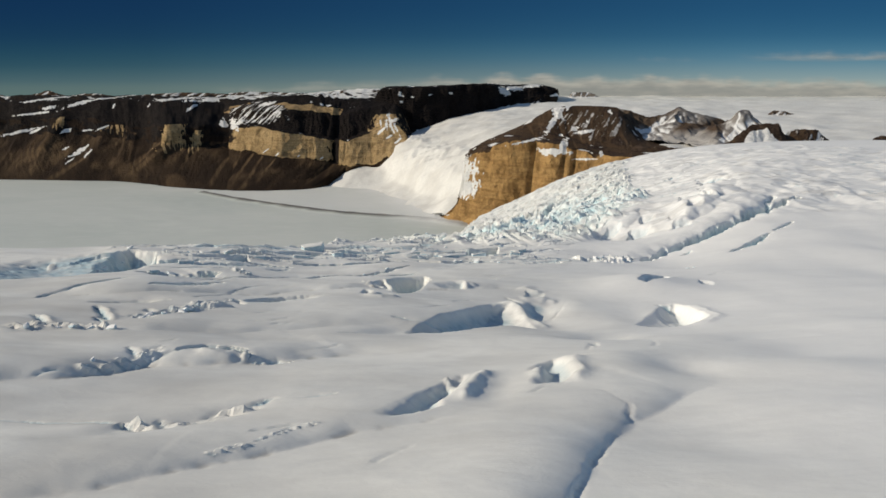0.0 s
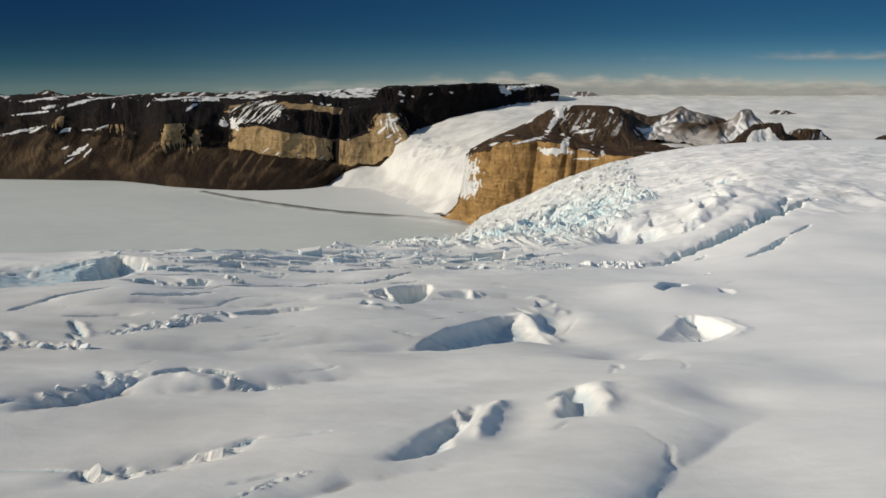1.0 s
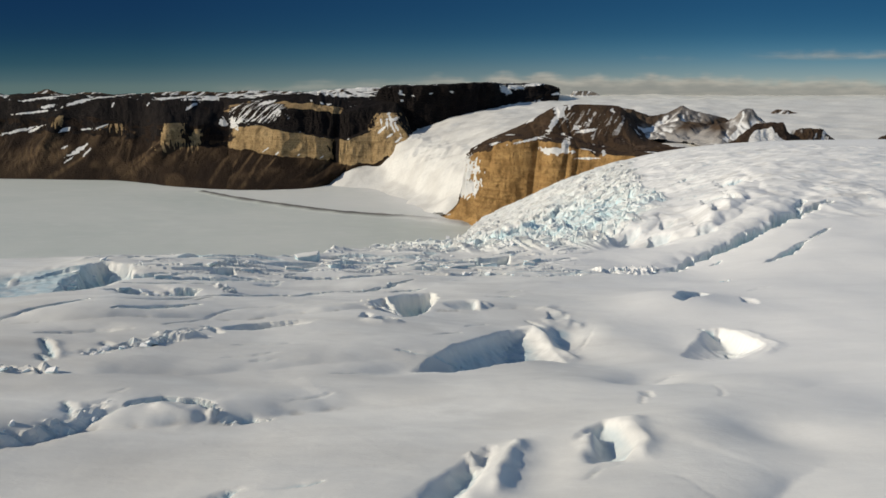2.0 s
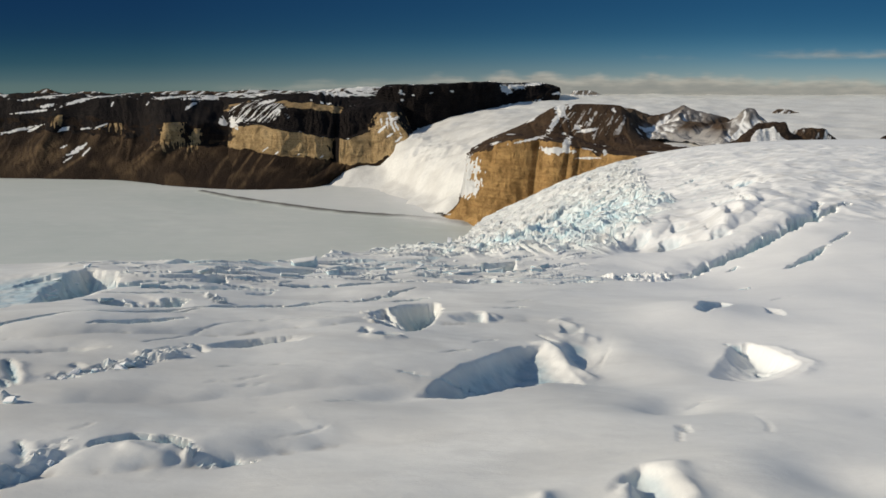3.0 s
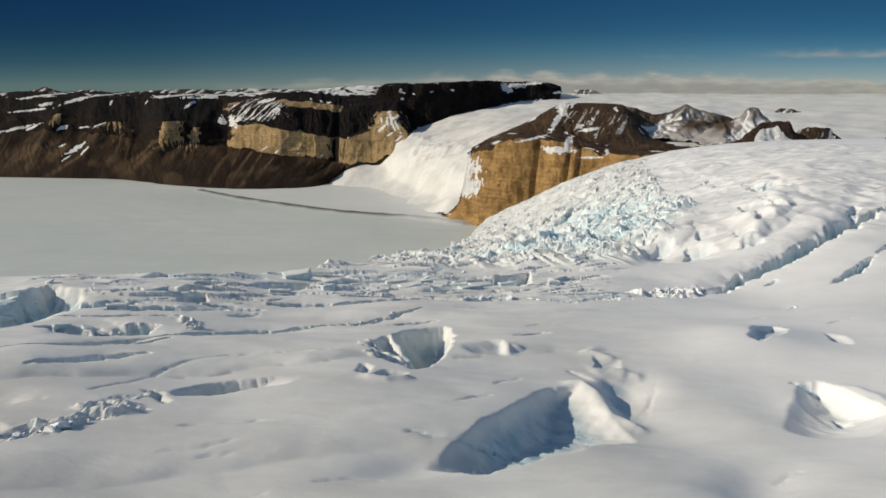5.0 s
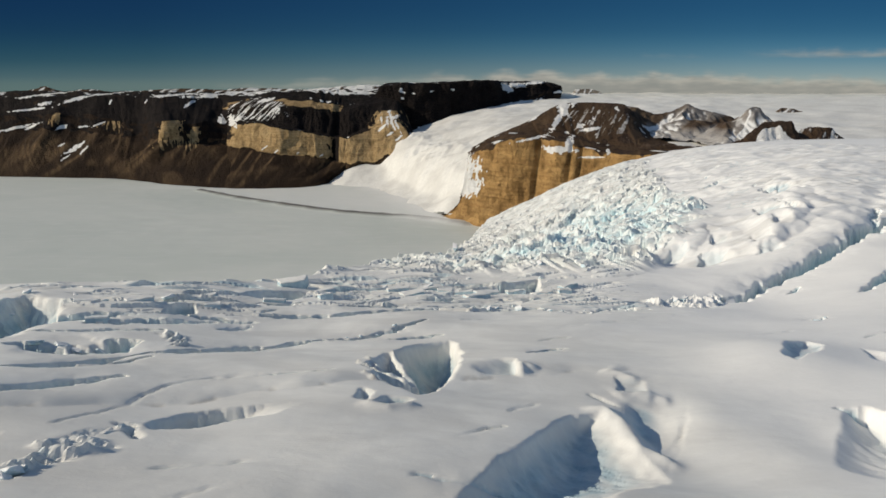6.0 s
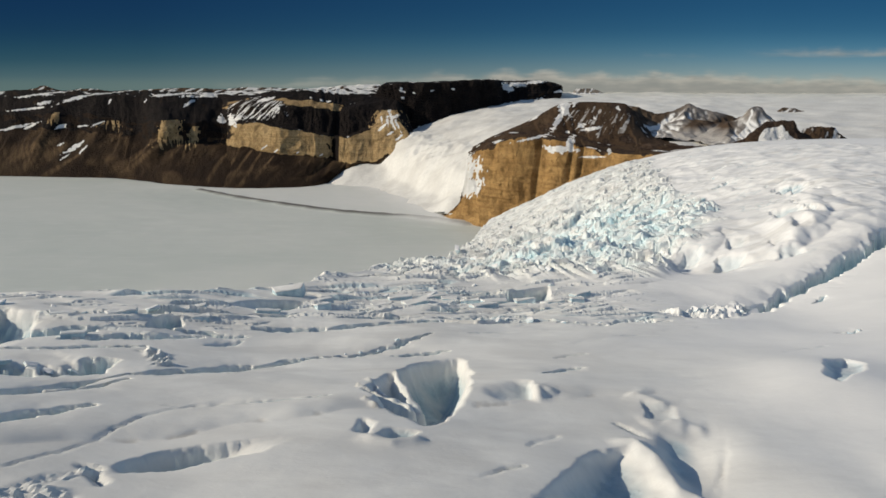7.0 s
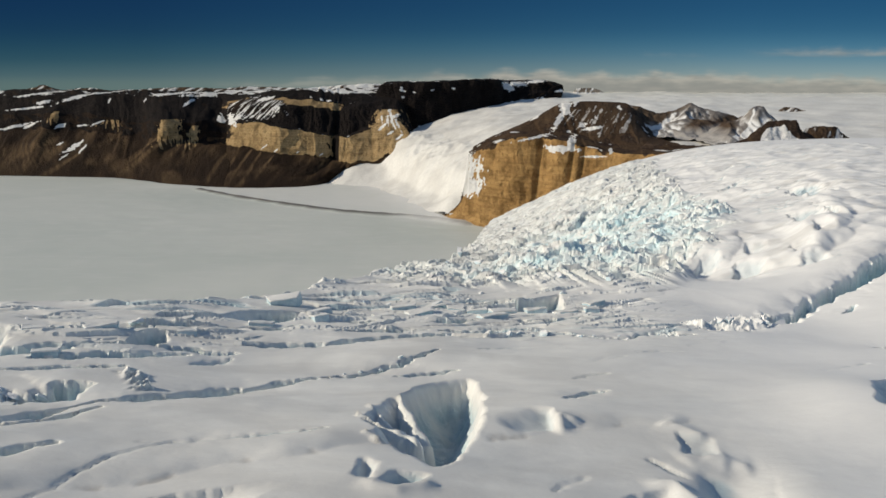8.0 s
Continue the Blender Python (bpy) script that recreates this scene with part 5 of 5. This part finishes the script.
def massif(ridges, x0, x1, y0, y1, base, label, seed):
    """Several rock ridges grown into one another, with spurs; blown snow lies in the hollows and on the flanks that face left."""
    x, y = np.meshgrid(np.linspace(x0, x1, int((x1 - x0) / 3.2)), np.linspace(y0, y1, int((y1 - y0) / 3.2)))
    wx, wy = x + 26 * fractal(x / 120, y / 120, 4, seed), y + 26 * fractal(x / 120 + 7, y / 120, 4, seed + 1)
    z = base - 12 + 0 * x
    for spine, width in ridges:
        d, side, run = along_line(wx, wy, [p[:2] for p in spine])
        lengths = np.r_[0, np.cumsum([math.dist(p[:2], q[:2]) for p, q in zip(spine, spine[1:])])]
        crest = curve(run * lengths[-1], lengths, [p[2] for p in spine])
        q = d / width
        h = np.where(q < 1, np.clip(1 - q, 0, 1) ** 1.15, 1 - q)
        spurs = ridged((x + 0.4 * y) / 62, (y - 0.3 * x) / 150, 3, seed + 4) - 0.7
        z = np.maximum(z, base + (crest - base) * h + 6 * spurs * step(0.05, 0.35, q) * step(1.2, 0.7, q))
    z = z + 1.6 * fractal(x / 22, y / 22, 4, seed + 3)
    low = z
    for k in range(10):  # the mean form, to tell hollows from crests
        low = 0.2 * (low + np.roll(low, 2, 0) + np.roll(low, -2, 0) + np.roll(low, 2, 1) + np.roll(low, -2, 1))
    gy, gx = np.gradient(z, 3.2)
    drift = fractal((x - 0.8 * y) / 150, (y + 0.5 * x) / 420, 3, seed + 5)
    loose = 0.05 * (low - z) + 0.3 * np.clip(gx, -0.4, 0.5) + 0.55 * drift + 0.12 * fractal(x / 20, y / 30, 4, seed + 6)
    white = np.maximum(0.9 * step(0.2, 0.75, loose) + 0.28 * step(-0.5, 0.3, drift), step(base + 5, base - 7, z + 6 * fractal(x / 40, y / 40, 3, seed + 7)))
    for x0, y0, x1, y1, half in [(884, 2350, 822, 2240, 9), (690, 2560, 640, 2440, 26), (742, 2600, 700, 2520, 20), (560, 2560, 520, 2470, 14)]:  # snow chutes
        d, side, run = along_line(wx, wy, [(x0, y0), (x1, y1)])
        white = np.maximum(white, step(1.1, 0.5, d / (half * (0.45 + run))))
    black = 0.65 * step(0.05, 0.7, 0.10 * (z - low) + 0.5 * fractal(x / 60, y / 60, 4, seed + 8))
    black = np.maximum(black, step(28, 10, np.hypot(x - 900, y - 2360)))
    me = sheet_mesh("rock_massif", x, y, z, PALE_ROCK, (0 * x, black, np.maximum(white, 0.42 * step(base + 62, base + 12, z + 14 * drift)), 0 * x), ((x + y) / 100, z / 40), smooth=True, keep=((z > base - 8) & ((y > 2480 - 0.35 * (x - 300)) | (x > 720)))[:-1, :-1])
    return tagged(new("rock_massif", me), label, "mountain")


massif([([(720, 2310, 262), (800, 2340, 298), (850, 2355, 330), (884, 2360, 357), (914, 2360, 358), (945, 2360, 334), (985, 2360, 304)], 150),
        ([(823, 2350, 316), (800, 2260, 285), (770, 2200, 264)], 80), ([(940, 2360, 338), (960, 2280, 300), (990, 2220, 270)], 80),
        ([(689, 2620, 325), (754, 2620, 342), (796, 2620, 361), (838, 2620, 342), (904, 2620, 331), (951, 2620, 322)], 130), ([(796, 2620, 358), (770, 2540, 325), (734, 2450, 317)], 90),
        ([(355, 2640, 324), (397, 2640, 358), (495, 2640, 364), (580, 2640, 360), (648, 2640, 341), (723, 2640, 323)], 130), ([(580, 2640, 358), (610, 2540, 318), (640, 2440, 285)], 90),
        ([(585, 2450, 284), (672, 2450, 302), (734, 2450, 317), (794, 2450, 312), (882, 2450, 300)], 120), ([(672, 2450, 300), (650, 2360, 272), (640, 2300, 262)], 70)],
       300, 1080, 2170, 2760, 256, "rolling brown ridges half buried in blown snow", 400)
nunatak([(764, 2060, 285), (809, 2060, 322), (841, 2060, 329), (892, 2060, 328), (909, 2060, 309), (949, 2060, 271)], 62, 250, "dark rock knoll with a bright snow apron", 410, 0.0, 0.9,
        [(835, 2020, 46, 30)])
nunatak([(560, 2230, 262), (640, 2180, 258), (700, 2120, 262)], 70, 220, "dark brown spur above the icefall", 445, 0.06, 0.75)
nunatak([(942, 2110, 306), (983, 2110, 314), (1014, 2110, 311), (1046, 2110, 286)], 40, 262, "low dark outcrop in the snow", 450, 0.35, 0.6)
nunatak([(1160, 2110, 280), (1200, 2110, 295), (1260, 2110, 292)], 36, 256, "dark reddish outcrop in the snow", 460, 0.2, 0.6)
nunatak([(1483, 3500, 326), (1525, 3500, 325), (1569, 3500, 313)], 36, 300, "faint dark outcrop far out on the plateau", 465, 0.45, 0.2, (), 1.0, PALE_ROCK)
nunatak([(792, 4780, 402), (867, 4780, 404), (929, 4780, 394)], 26, 376, "faint dark outcrop far out on the plateau", 470, 0.4, 0.2, (), 1.0, PALE_ROCK)
nunatak([(-2620, 4750, 375), (-2470, 4750, 395), (-2400, 4750, 414), (-2330, 4750, 398)], 70, 360, "snowy summit on the far plateau", 475, 0.45, 0.4)
nunatak([(-2250, 4700, 384), (-2120, 4700, 398), (-2000, 4700, 386)], 60, 360, "snowy summit on the far plateau", 480, 0.45, 0.4)
nunatak([(-1900, 4750, 386), (-1560, 4750, 402), (-1300, 4750, 394)], 70, 366, "snowy summit on the far plateau", 485, 0.5, 0.4)
nunatak([(-1300, 4780, 398), (-1150, 4780, 407), (-900, 4780, 400)], 80, 370, "snowy summit on the far plateau", 490, 0.6, 0.3)
nunatak([(-800, 4700, 400), (-450, 4700, 424), (-150, 4700, 412)], 110, 370, "white snow dome behind the cliffs", 495, 0.95, 0.05)


# ---- the far sky, and clouds over the plateau ----
def sky_material():
    """Deep polar blue, paling to a grey-green haze at the horizon, clear above; darker to the left of the valley."""
    mat = bpy.data.materials.new("far_sky")
    mat.use_nodes = True
    nt = mat.node_tree
    for node in list(nt.nodes):
        nt.nodes.remove(node)
    uv = put(nt, "ShaderNodeUVMap")
    uv.uv_map = "along"
    apart = put(nt, "ShaderNodeSeparateXYZ", [("Vector", uv.outputs["UV"])])
    height, turn = apart.outputs["Y"], apart.outputs["X"]

    def ramp(stops):
        node = nt.nodes.new("ShaderNodeValToRGB")
        node.color_ramp.interpolation = "B_SPLINE"
        while len(node.color_ramp.elements) < len(stops):
            node.color_ramp.elements.new(0.5)
        for el, (at, colour) in zip(node.color_ramp.elements, stops):
            el.position, el.color = at, colour + (1,)
        nt.links.new(height, node.inputs["Fac"])
        return node.outputs["Color"]

    dim = ramp([(0.0, (0.080, 0.142, 0.160)), (0.10, (0.046, 0.106, 0.146)), (0.28, (0.013, 0.064, 0.108)), (0.6, (0.004, 0.033, 0.092)), (1.0, (0.0028, 0.025, 0.086))])
    pale = ramp([(0.0, (0.33, 0.40, 0.42)), (0.14, (0.20, 0.31, 0.38)), (0.36, (0.060, 0.20, 0.34)), (0.62, (0.016, 0.105, 0.235)), (1.0, (0.009, 0.072, 0.19))])
    colour = mix(nt, mapped(nt, turn, 0.0, 1.0), dim, pale)
    glow = put(nt, "ShaderNodeEmission", [("Color", colour), ("Strength", 1.0)])
    clear = put(nt, "ShaderNodeBsdfTransparent")
    both = put(nt, "ShaderNodeMixShader", [(0, mapped(nt, height, 1.2, 1.8)), (1, glow.outputs[0]), (2, clear.outputs[0])])
    put(nt, "ShaderNodeOutputMaterial", [("Surface", both.outputs[0])])
    return mat


turn, lift = np.meshgrid(np.linspace(-np.pi, np.pi, 361), np.linspace(-0.1, 1.8, 30))
sx, sy = np.sign(np.sin(turn)) * np.abs(np.sin(turn)) ** 0.3, np.sign(np.cos(turn)) * np.abs(np.cos(turn)) ** 0.3
share = 0.5 + 0.5 * np.tanh((6200 * sx - 350) / 1800)
ring = sheet_mesh("backdrop", 6200 * sx, 4945 * sy, 416 + 545 * lift, sky_material(), None, (share, np.clip(lift, 0, 1.8)))
ring = tagged(new("backdrop", ring), "deep blue polar sky paling towards the horizon", "sky", kind="structure")
ring.visible_shadow = False


def cloud_material():
    """Thin lit cloud: the first mask is how dense it is, the second how bright."""
    mat = bpy.data.materials.new("cloud")
    mat.use_nodes = True
    nt = mat.node_tree
    for node in list(nt.nodes):
        nt.nodes.remove(node)
    body = put(nt, "ShaderNodeSeparateColor", [("Color", put_attribute(nt, "cover"))])
    tone = mix(nt, body.outputs["Green"], (0.205, 0.225, 0.245, 1), (0.385, 0.39, 0.395, 1))
    glow = put(nt, "ShaderNodeEmission", [("Color", tone), ("Strength", 1.0)])
    clear = put(nt, "ShaderNodeBsdfTransparent")
    both = put(nt, "ShaderNodeMixShader", [(0, body.outputs["Red"]), (1, clear.outputs[0]), (2, glow.outputs[0])])
    put(nt, "ShaderNodeOutputMaterial", [("Surface", both.outputs[0])])
    return mat


CLOUD = cloud_material()


def cloud(x0, x1, z0, z1, far, crown, base, dense, puffs, label, seed):
    """A far bank of cloud from the height base up to a ragged crown; puffs: places where it swells, with reach and height."""
    x, z = np.meshgrid(np.linspace(x0, x1, int((x1 - x0) / 8)), np.linspace(z0, z1, int((z1 - z0) / 3)))
    top = crown + 16 * fractal(x / 420, 0 * x, 3, seed) + 10 * fractal(x / 110, 0 * x, 3, seed + 1)
    for cx, reach, rise in puffs:
        top = top + rise * np.exp(-(((x - cx) / reach) ** 2))
    curl = 14 * fractal(x / 190, z / 30, 3, seed + 2) + 3 * fractal(x / 28, z / 12, 3, seed + 3)
    below = top - z + curl
    alpha = dense * step(-24, 42, below) * step(base - 14, base + 16, z + 0.5 * curl) * step(x0, x0 + 0.22 * (x1 - x0), x) * step(x1, x1 - 0.12 * (x1 - x0), x)
    light = step(85, 12, below) * np.clip(0.55 + 0.55 * fractal(x / 150, z / 26, 4, seed + 4) + 0.006 * (top - crown), 0, 1)
    me = sheet_mesh("cloud", x, far + 0 * x, z, CLOUD, (alpha, light, 0 * x))
    ob = tagged(new("cloud", me), label, "cloud", kind="structure")
    ob.visible_shadow = False
    return ob


cloud(-700, 4600, 350, 620, 4880, 462, 372, 0.84, [(0, 160, 34), (360, 120, 46), (620, 130, 42), (960, 160, 26), (1290, 120, 40), (1570, 150, 40), (2300, 400, 8)], "low bank of grey cloud with bright puffs on the horizon", 3)
cloud(1750, 4200, 575, 690, 4890, 632, 600, 0.5, [(2500, 260, 5), (2900, 300, 6)], "thin white streak of cloud in the blue sky", 9)
cloud(300, 4300, 330, 470, 4500, 408, 368, 0.42, [(2600, 900, 12)], "thin haze of blown snow over the far plateau", 27)
cloud(1150, 1600, 570, 640, 4890, 600, 588, 0.16, [], "faint wisp of cloud in the blue sky", 12)
cloud(-1500, 200, 380, 520, 4890, 430, 398, 0.34, [(-780, 140, 34), (-450, 160, 26)], "thin veil of cloud over the far snow", 15)


# ---- fallen ice: blocks along the brink, in the open cracks and all over the icefall ----
def block_mesh(seed):
    """An angular block of ice with many broken faces, one unit long."""
    rng = random.Random(seed)
    bm = bmesh.new()
    corners = []
    for k in range(14):
        v = Vector([rng.gauss(0, 1) for _ in range(3)]).normalized()
        v = Vector([math.copysign(abs(c) ** 0.45, c) for c in v]) * rng.uniform(0.36, 0.52)
        corners.append(bm.verts.new(v))
    hull = bmesh.ops.convex_hull(bm, input=corners)
    bmesh.ops.delete(bm, geom=list({g for g in hull["geom_interior"] + hull["geom_unused"] if isinstance(g, bmesh.types.BMVert)}), context="VERTS")
    bmesh.ops.dissolve_limit(bm, angle_limit=radians(14), verts=bm.verts, edges=bm.edges)
    bmesh.ops.bevel(bm, geom=list(bm.edges), offset=0.018, segments=1, affect="EDGES")
    bmesh.ops.triangulate(bm, faces=bm.faces)
    bmesh.ops.subdivide_edges(bm, edges=list(bm.edges), cuts=1, use_grid_fill=True)
    for v in bm.verts:  # weathered, uneven faces
        v.co += v.co.normalized() * 0.03 * noise.noise(v.co * 4.5 + Vector((seed, 0, 0)))
    bmesh.ops.recalc_face_normals(bm, faces=bm.faces)
    me = bpy.data.meshes.new("ice_block")
    bm.to_mesh(me)
    bm.free()
    me.materials.append(BLOCK)
    return me


BLOCKS = [block_mesh(900 + k) for k in range(14)]


def surface(x, y):
    i, j = min(len(GY) - 1, int(np.searchsorted(GY, y))), min(len(GX) - 1, int(np.searchsorted(GX, x)))
    return float(Z[i, j])


def ice_block(x, y, size, rng, label, group, flat=0.7, sink=0.22):
    ob = new("ice_block", BLOCKS[rng.randrange(len(BLOCKS))])
    a, b2, c = size * rng.uniform(0.8, 1.7), size * rng.uniform(0.5, 1.0), size * flat * rng.uniform(0.7, 1.2)
    turn = pose(0, 0, 0, rng.uniform(-22, 22), rng.uniform(-22, 22), rng.uniform(0, 360)).to_3x3().to_4x4()
    ob.matrix_world = Matrix.Translation((x, y, surface(x, y) + (0.5 - sink) * c)) @ turn @ Matrix.Diagonal((a, b2, c, 1))
    return tagged(ob, label, "ice block", group=group)


rng = random.Random(77)
for k in range(60):  # the icefall
    y = 258 + 260 * rng.random() ** 1.5
    right = float(curve(np.array([y]), [235, 256, 276, 290, 308, 440, 492, 828], [36, 42, 57, 67, 77, 112, 120, 196])[0])
    low = float(curve(np.array([y]), [235, 262, 300, 420, 520], [4, -8, -16, -8, 0])[0])
    x = low + (right - low - 4) * rng.random()
    ice_block(x, y, (0.9 + 2.6 * rng.random() ** 2.5) * (0.7 + y / 600), rng, "broken white and pale blue serac of the icefall", "seracs of the icefall", 0.9, 0.55)
for (x0, y0), (x1, y1), count, size in [((-43, 79), (-32, 90.5), 3, 0.7), ((-57, 100), (-45, 102.3), 5, 1.1), ((-46, 111), (-39, 118), 7, 1.3), ((-63, 160), (-51, 163), 6, 1.6),
                                       ((14, 200.5), (33, 203.5), 7, 0.9), ((-9, 200), (13, 203), 7, 1.3), ((-24, 175), (-9, 187), 6, 0.8), ((62, 197), (68, 200), 3, 0.8)]:
    for k in range(count):
        t = (k + rng.random()) / count
        x, y = x0 + (x1 - x0) * t + rng.uniform(-1, 1), y0 + (y1 - y0) * t + rng.uniform(-1, 1)
        ice_block(x, y, size * rng.uniform(0.6, 1.4), rng, "small tumbled ice block in an open crack", "blocks in the cracks", 0.7, 0.45)
for k in range(26):  # the brink
    x = -86 + 120 * rng.random()
    edge = float(curve(np.array([x]), [-90, -66, -45, -31, -23, -3, 16, 31], [186, 190, 208, 222, 232, 244, 250, 250])[0])
    y = edge + rng.uniform(-12, 6)
    ice_block(x, y, rng.uniform(1.0, 2.8), rng, "tilted snow-capped ice block along the glacier brink", "blocks along the brink", 0.55, 0.3)
def slab_meshes(seed):
    """A flat slab of ice, one unit long, with an uneven four-cornered outline and broken upright sides, and the snow that caps it."""
    rng2 = random.Random(seed)
    spots = [2 * math.pi * (k + 0.5 + rng2.uniform(-0.2, 0.2)) / 4 for k in range(4)]
    spots = [Vector((0.5 * math.cos(q), 0.5 * math.sin(q), 0)) * rng2.uniform(0.8, 1.05) for q in spots]
    outline = [a_spot.lerp(b_spot, k / 6) for a_spot, b_spot in zip(spots, spots[1:] + spots[:1]) for k in range(6)]
    n = len(outline)

    def shell(levels, material, soft):
        bm = bmesh.new()
        rows = [[bm.verts.new((*(spot * (grow + 0.05 * noise.noise(Vector((7 * spot.x, 7 * spot.y, seed + 3 * level))))).xy,
                               level + 0.10 * noise.noise(Vector((3 * spot.x, 3 * spot.y, seed))))) for spot in outline] for level, grow in levels]
        for low_row, high_row in zip(rows, rows[1:]):
            for k in range(n):
                bm.faces.new((low_row[k], low_row[(k + 1) % n], high_row[(k + 1) % n], high_row[k])).smooth = soft
        bm.faces.new(rows[0][::-1])
        bm.faces.new(rows[-1]).smooth = soft
        me = bpy.data.meshes.new("ice_block")
        bm.to_mesh(me)
        bm.free()
        me.materials.append(material)
        return me

    body = shell(((-0.5, 0.96), (-0.2, 1.0), (0.05, 0.97), (0.3, 0.985)), BARE_ICE, False)
    cap = shell(((0.302, 0.985), (0.325, 1.01), (0.36, 1.0), (0.385, 0.95)), CAP_SNOW, False)
    return body, cap


SLABS = [slab_meshes(960 + k) for k in range(7)]


def capped_block(pair, m, label, group=""):
    ob = new("ice_block")
    ob.matrix_world = m
    for kind, me, words in (("ice_body", pair[0], "bare pale blue broken ice"), ("snow_cap", pair[1], "wind-packed white snow cap")):
        piece = new(kind, me)
        piece.parent = ob
        tagged(piece, words)
    return tagged(ob, label, "ice block", group=group)


for k in range(30):  # broad flat slabs that broke off along the cracks of the brink
    x = -82 + 112 * (k + rng.random()) / 30
    edge = float(curve(np.array([x]), [-90, -66, -45, -31, -23, -3, 16, 31], [180, 184, 203, 216, 224, 232, 238, 240])[0])
    y = edge + rng.uniform(-16, 6)
    a, b2, c = rng.uniform(4, 9), rng.uniform(2.4, 4.5), rng.uniform(2.0, 3.2)
    turn = pose(0, 0, 0, rng.uniform(-13, 3), rng.uniform(-9, 6), rng.uniform(2, 32)).to_3x3().to_4x4()
    capped_block(SLABS[k % 6], Matrix.Translation((x, y, surface(x, y) - 0.16 * c)) @ turn @ Matrix.Diagonal((a, b2, c, 1)),
             "flat snow-capped block of pale blue ice on the brink", "flat blocks along the brink")
capped_block(SLABS[6], Matrix.Translation((-38.8, 224, surface(-38.8, 224) + 0.7)) @ pose(0, 0, 0, 10, -7, 14).to_3x3().to_4x4() @ Matrix.Diagonal((9, 5, 3.0, 1)),
         "large tilted snow-capped ice block with a blue face")
for k in range(26):  # chunks where the long crevasse pinches out
    t = rng.random()
    ice_block(37 + 22 * t + rng.uniform(-1.5, 1.5), 211.5 + 13 * t + rng.uniform(-2.5, 2.5), 0.9 + 1.8 * rng.random() ** 1.8, rng, "jagged chunk of ice in the choked crevasse", "chunks in the choked crevasse", 1.1, 0.62)
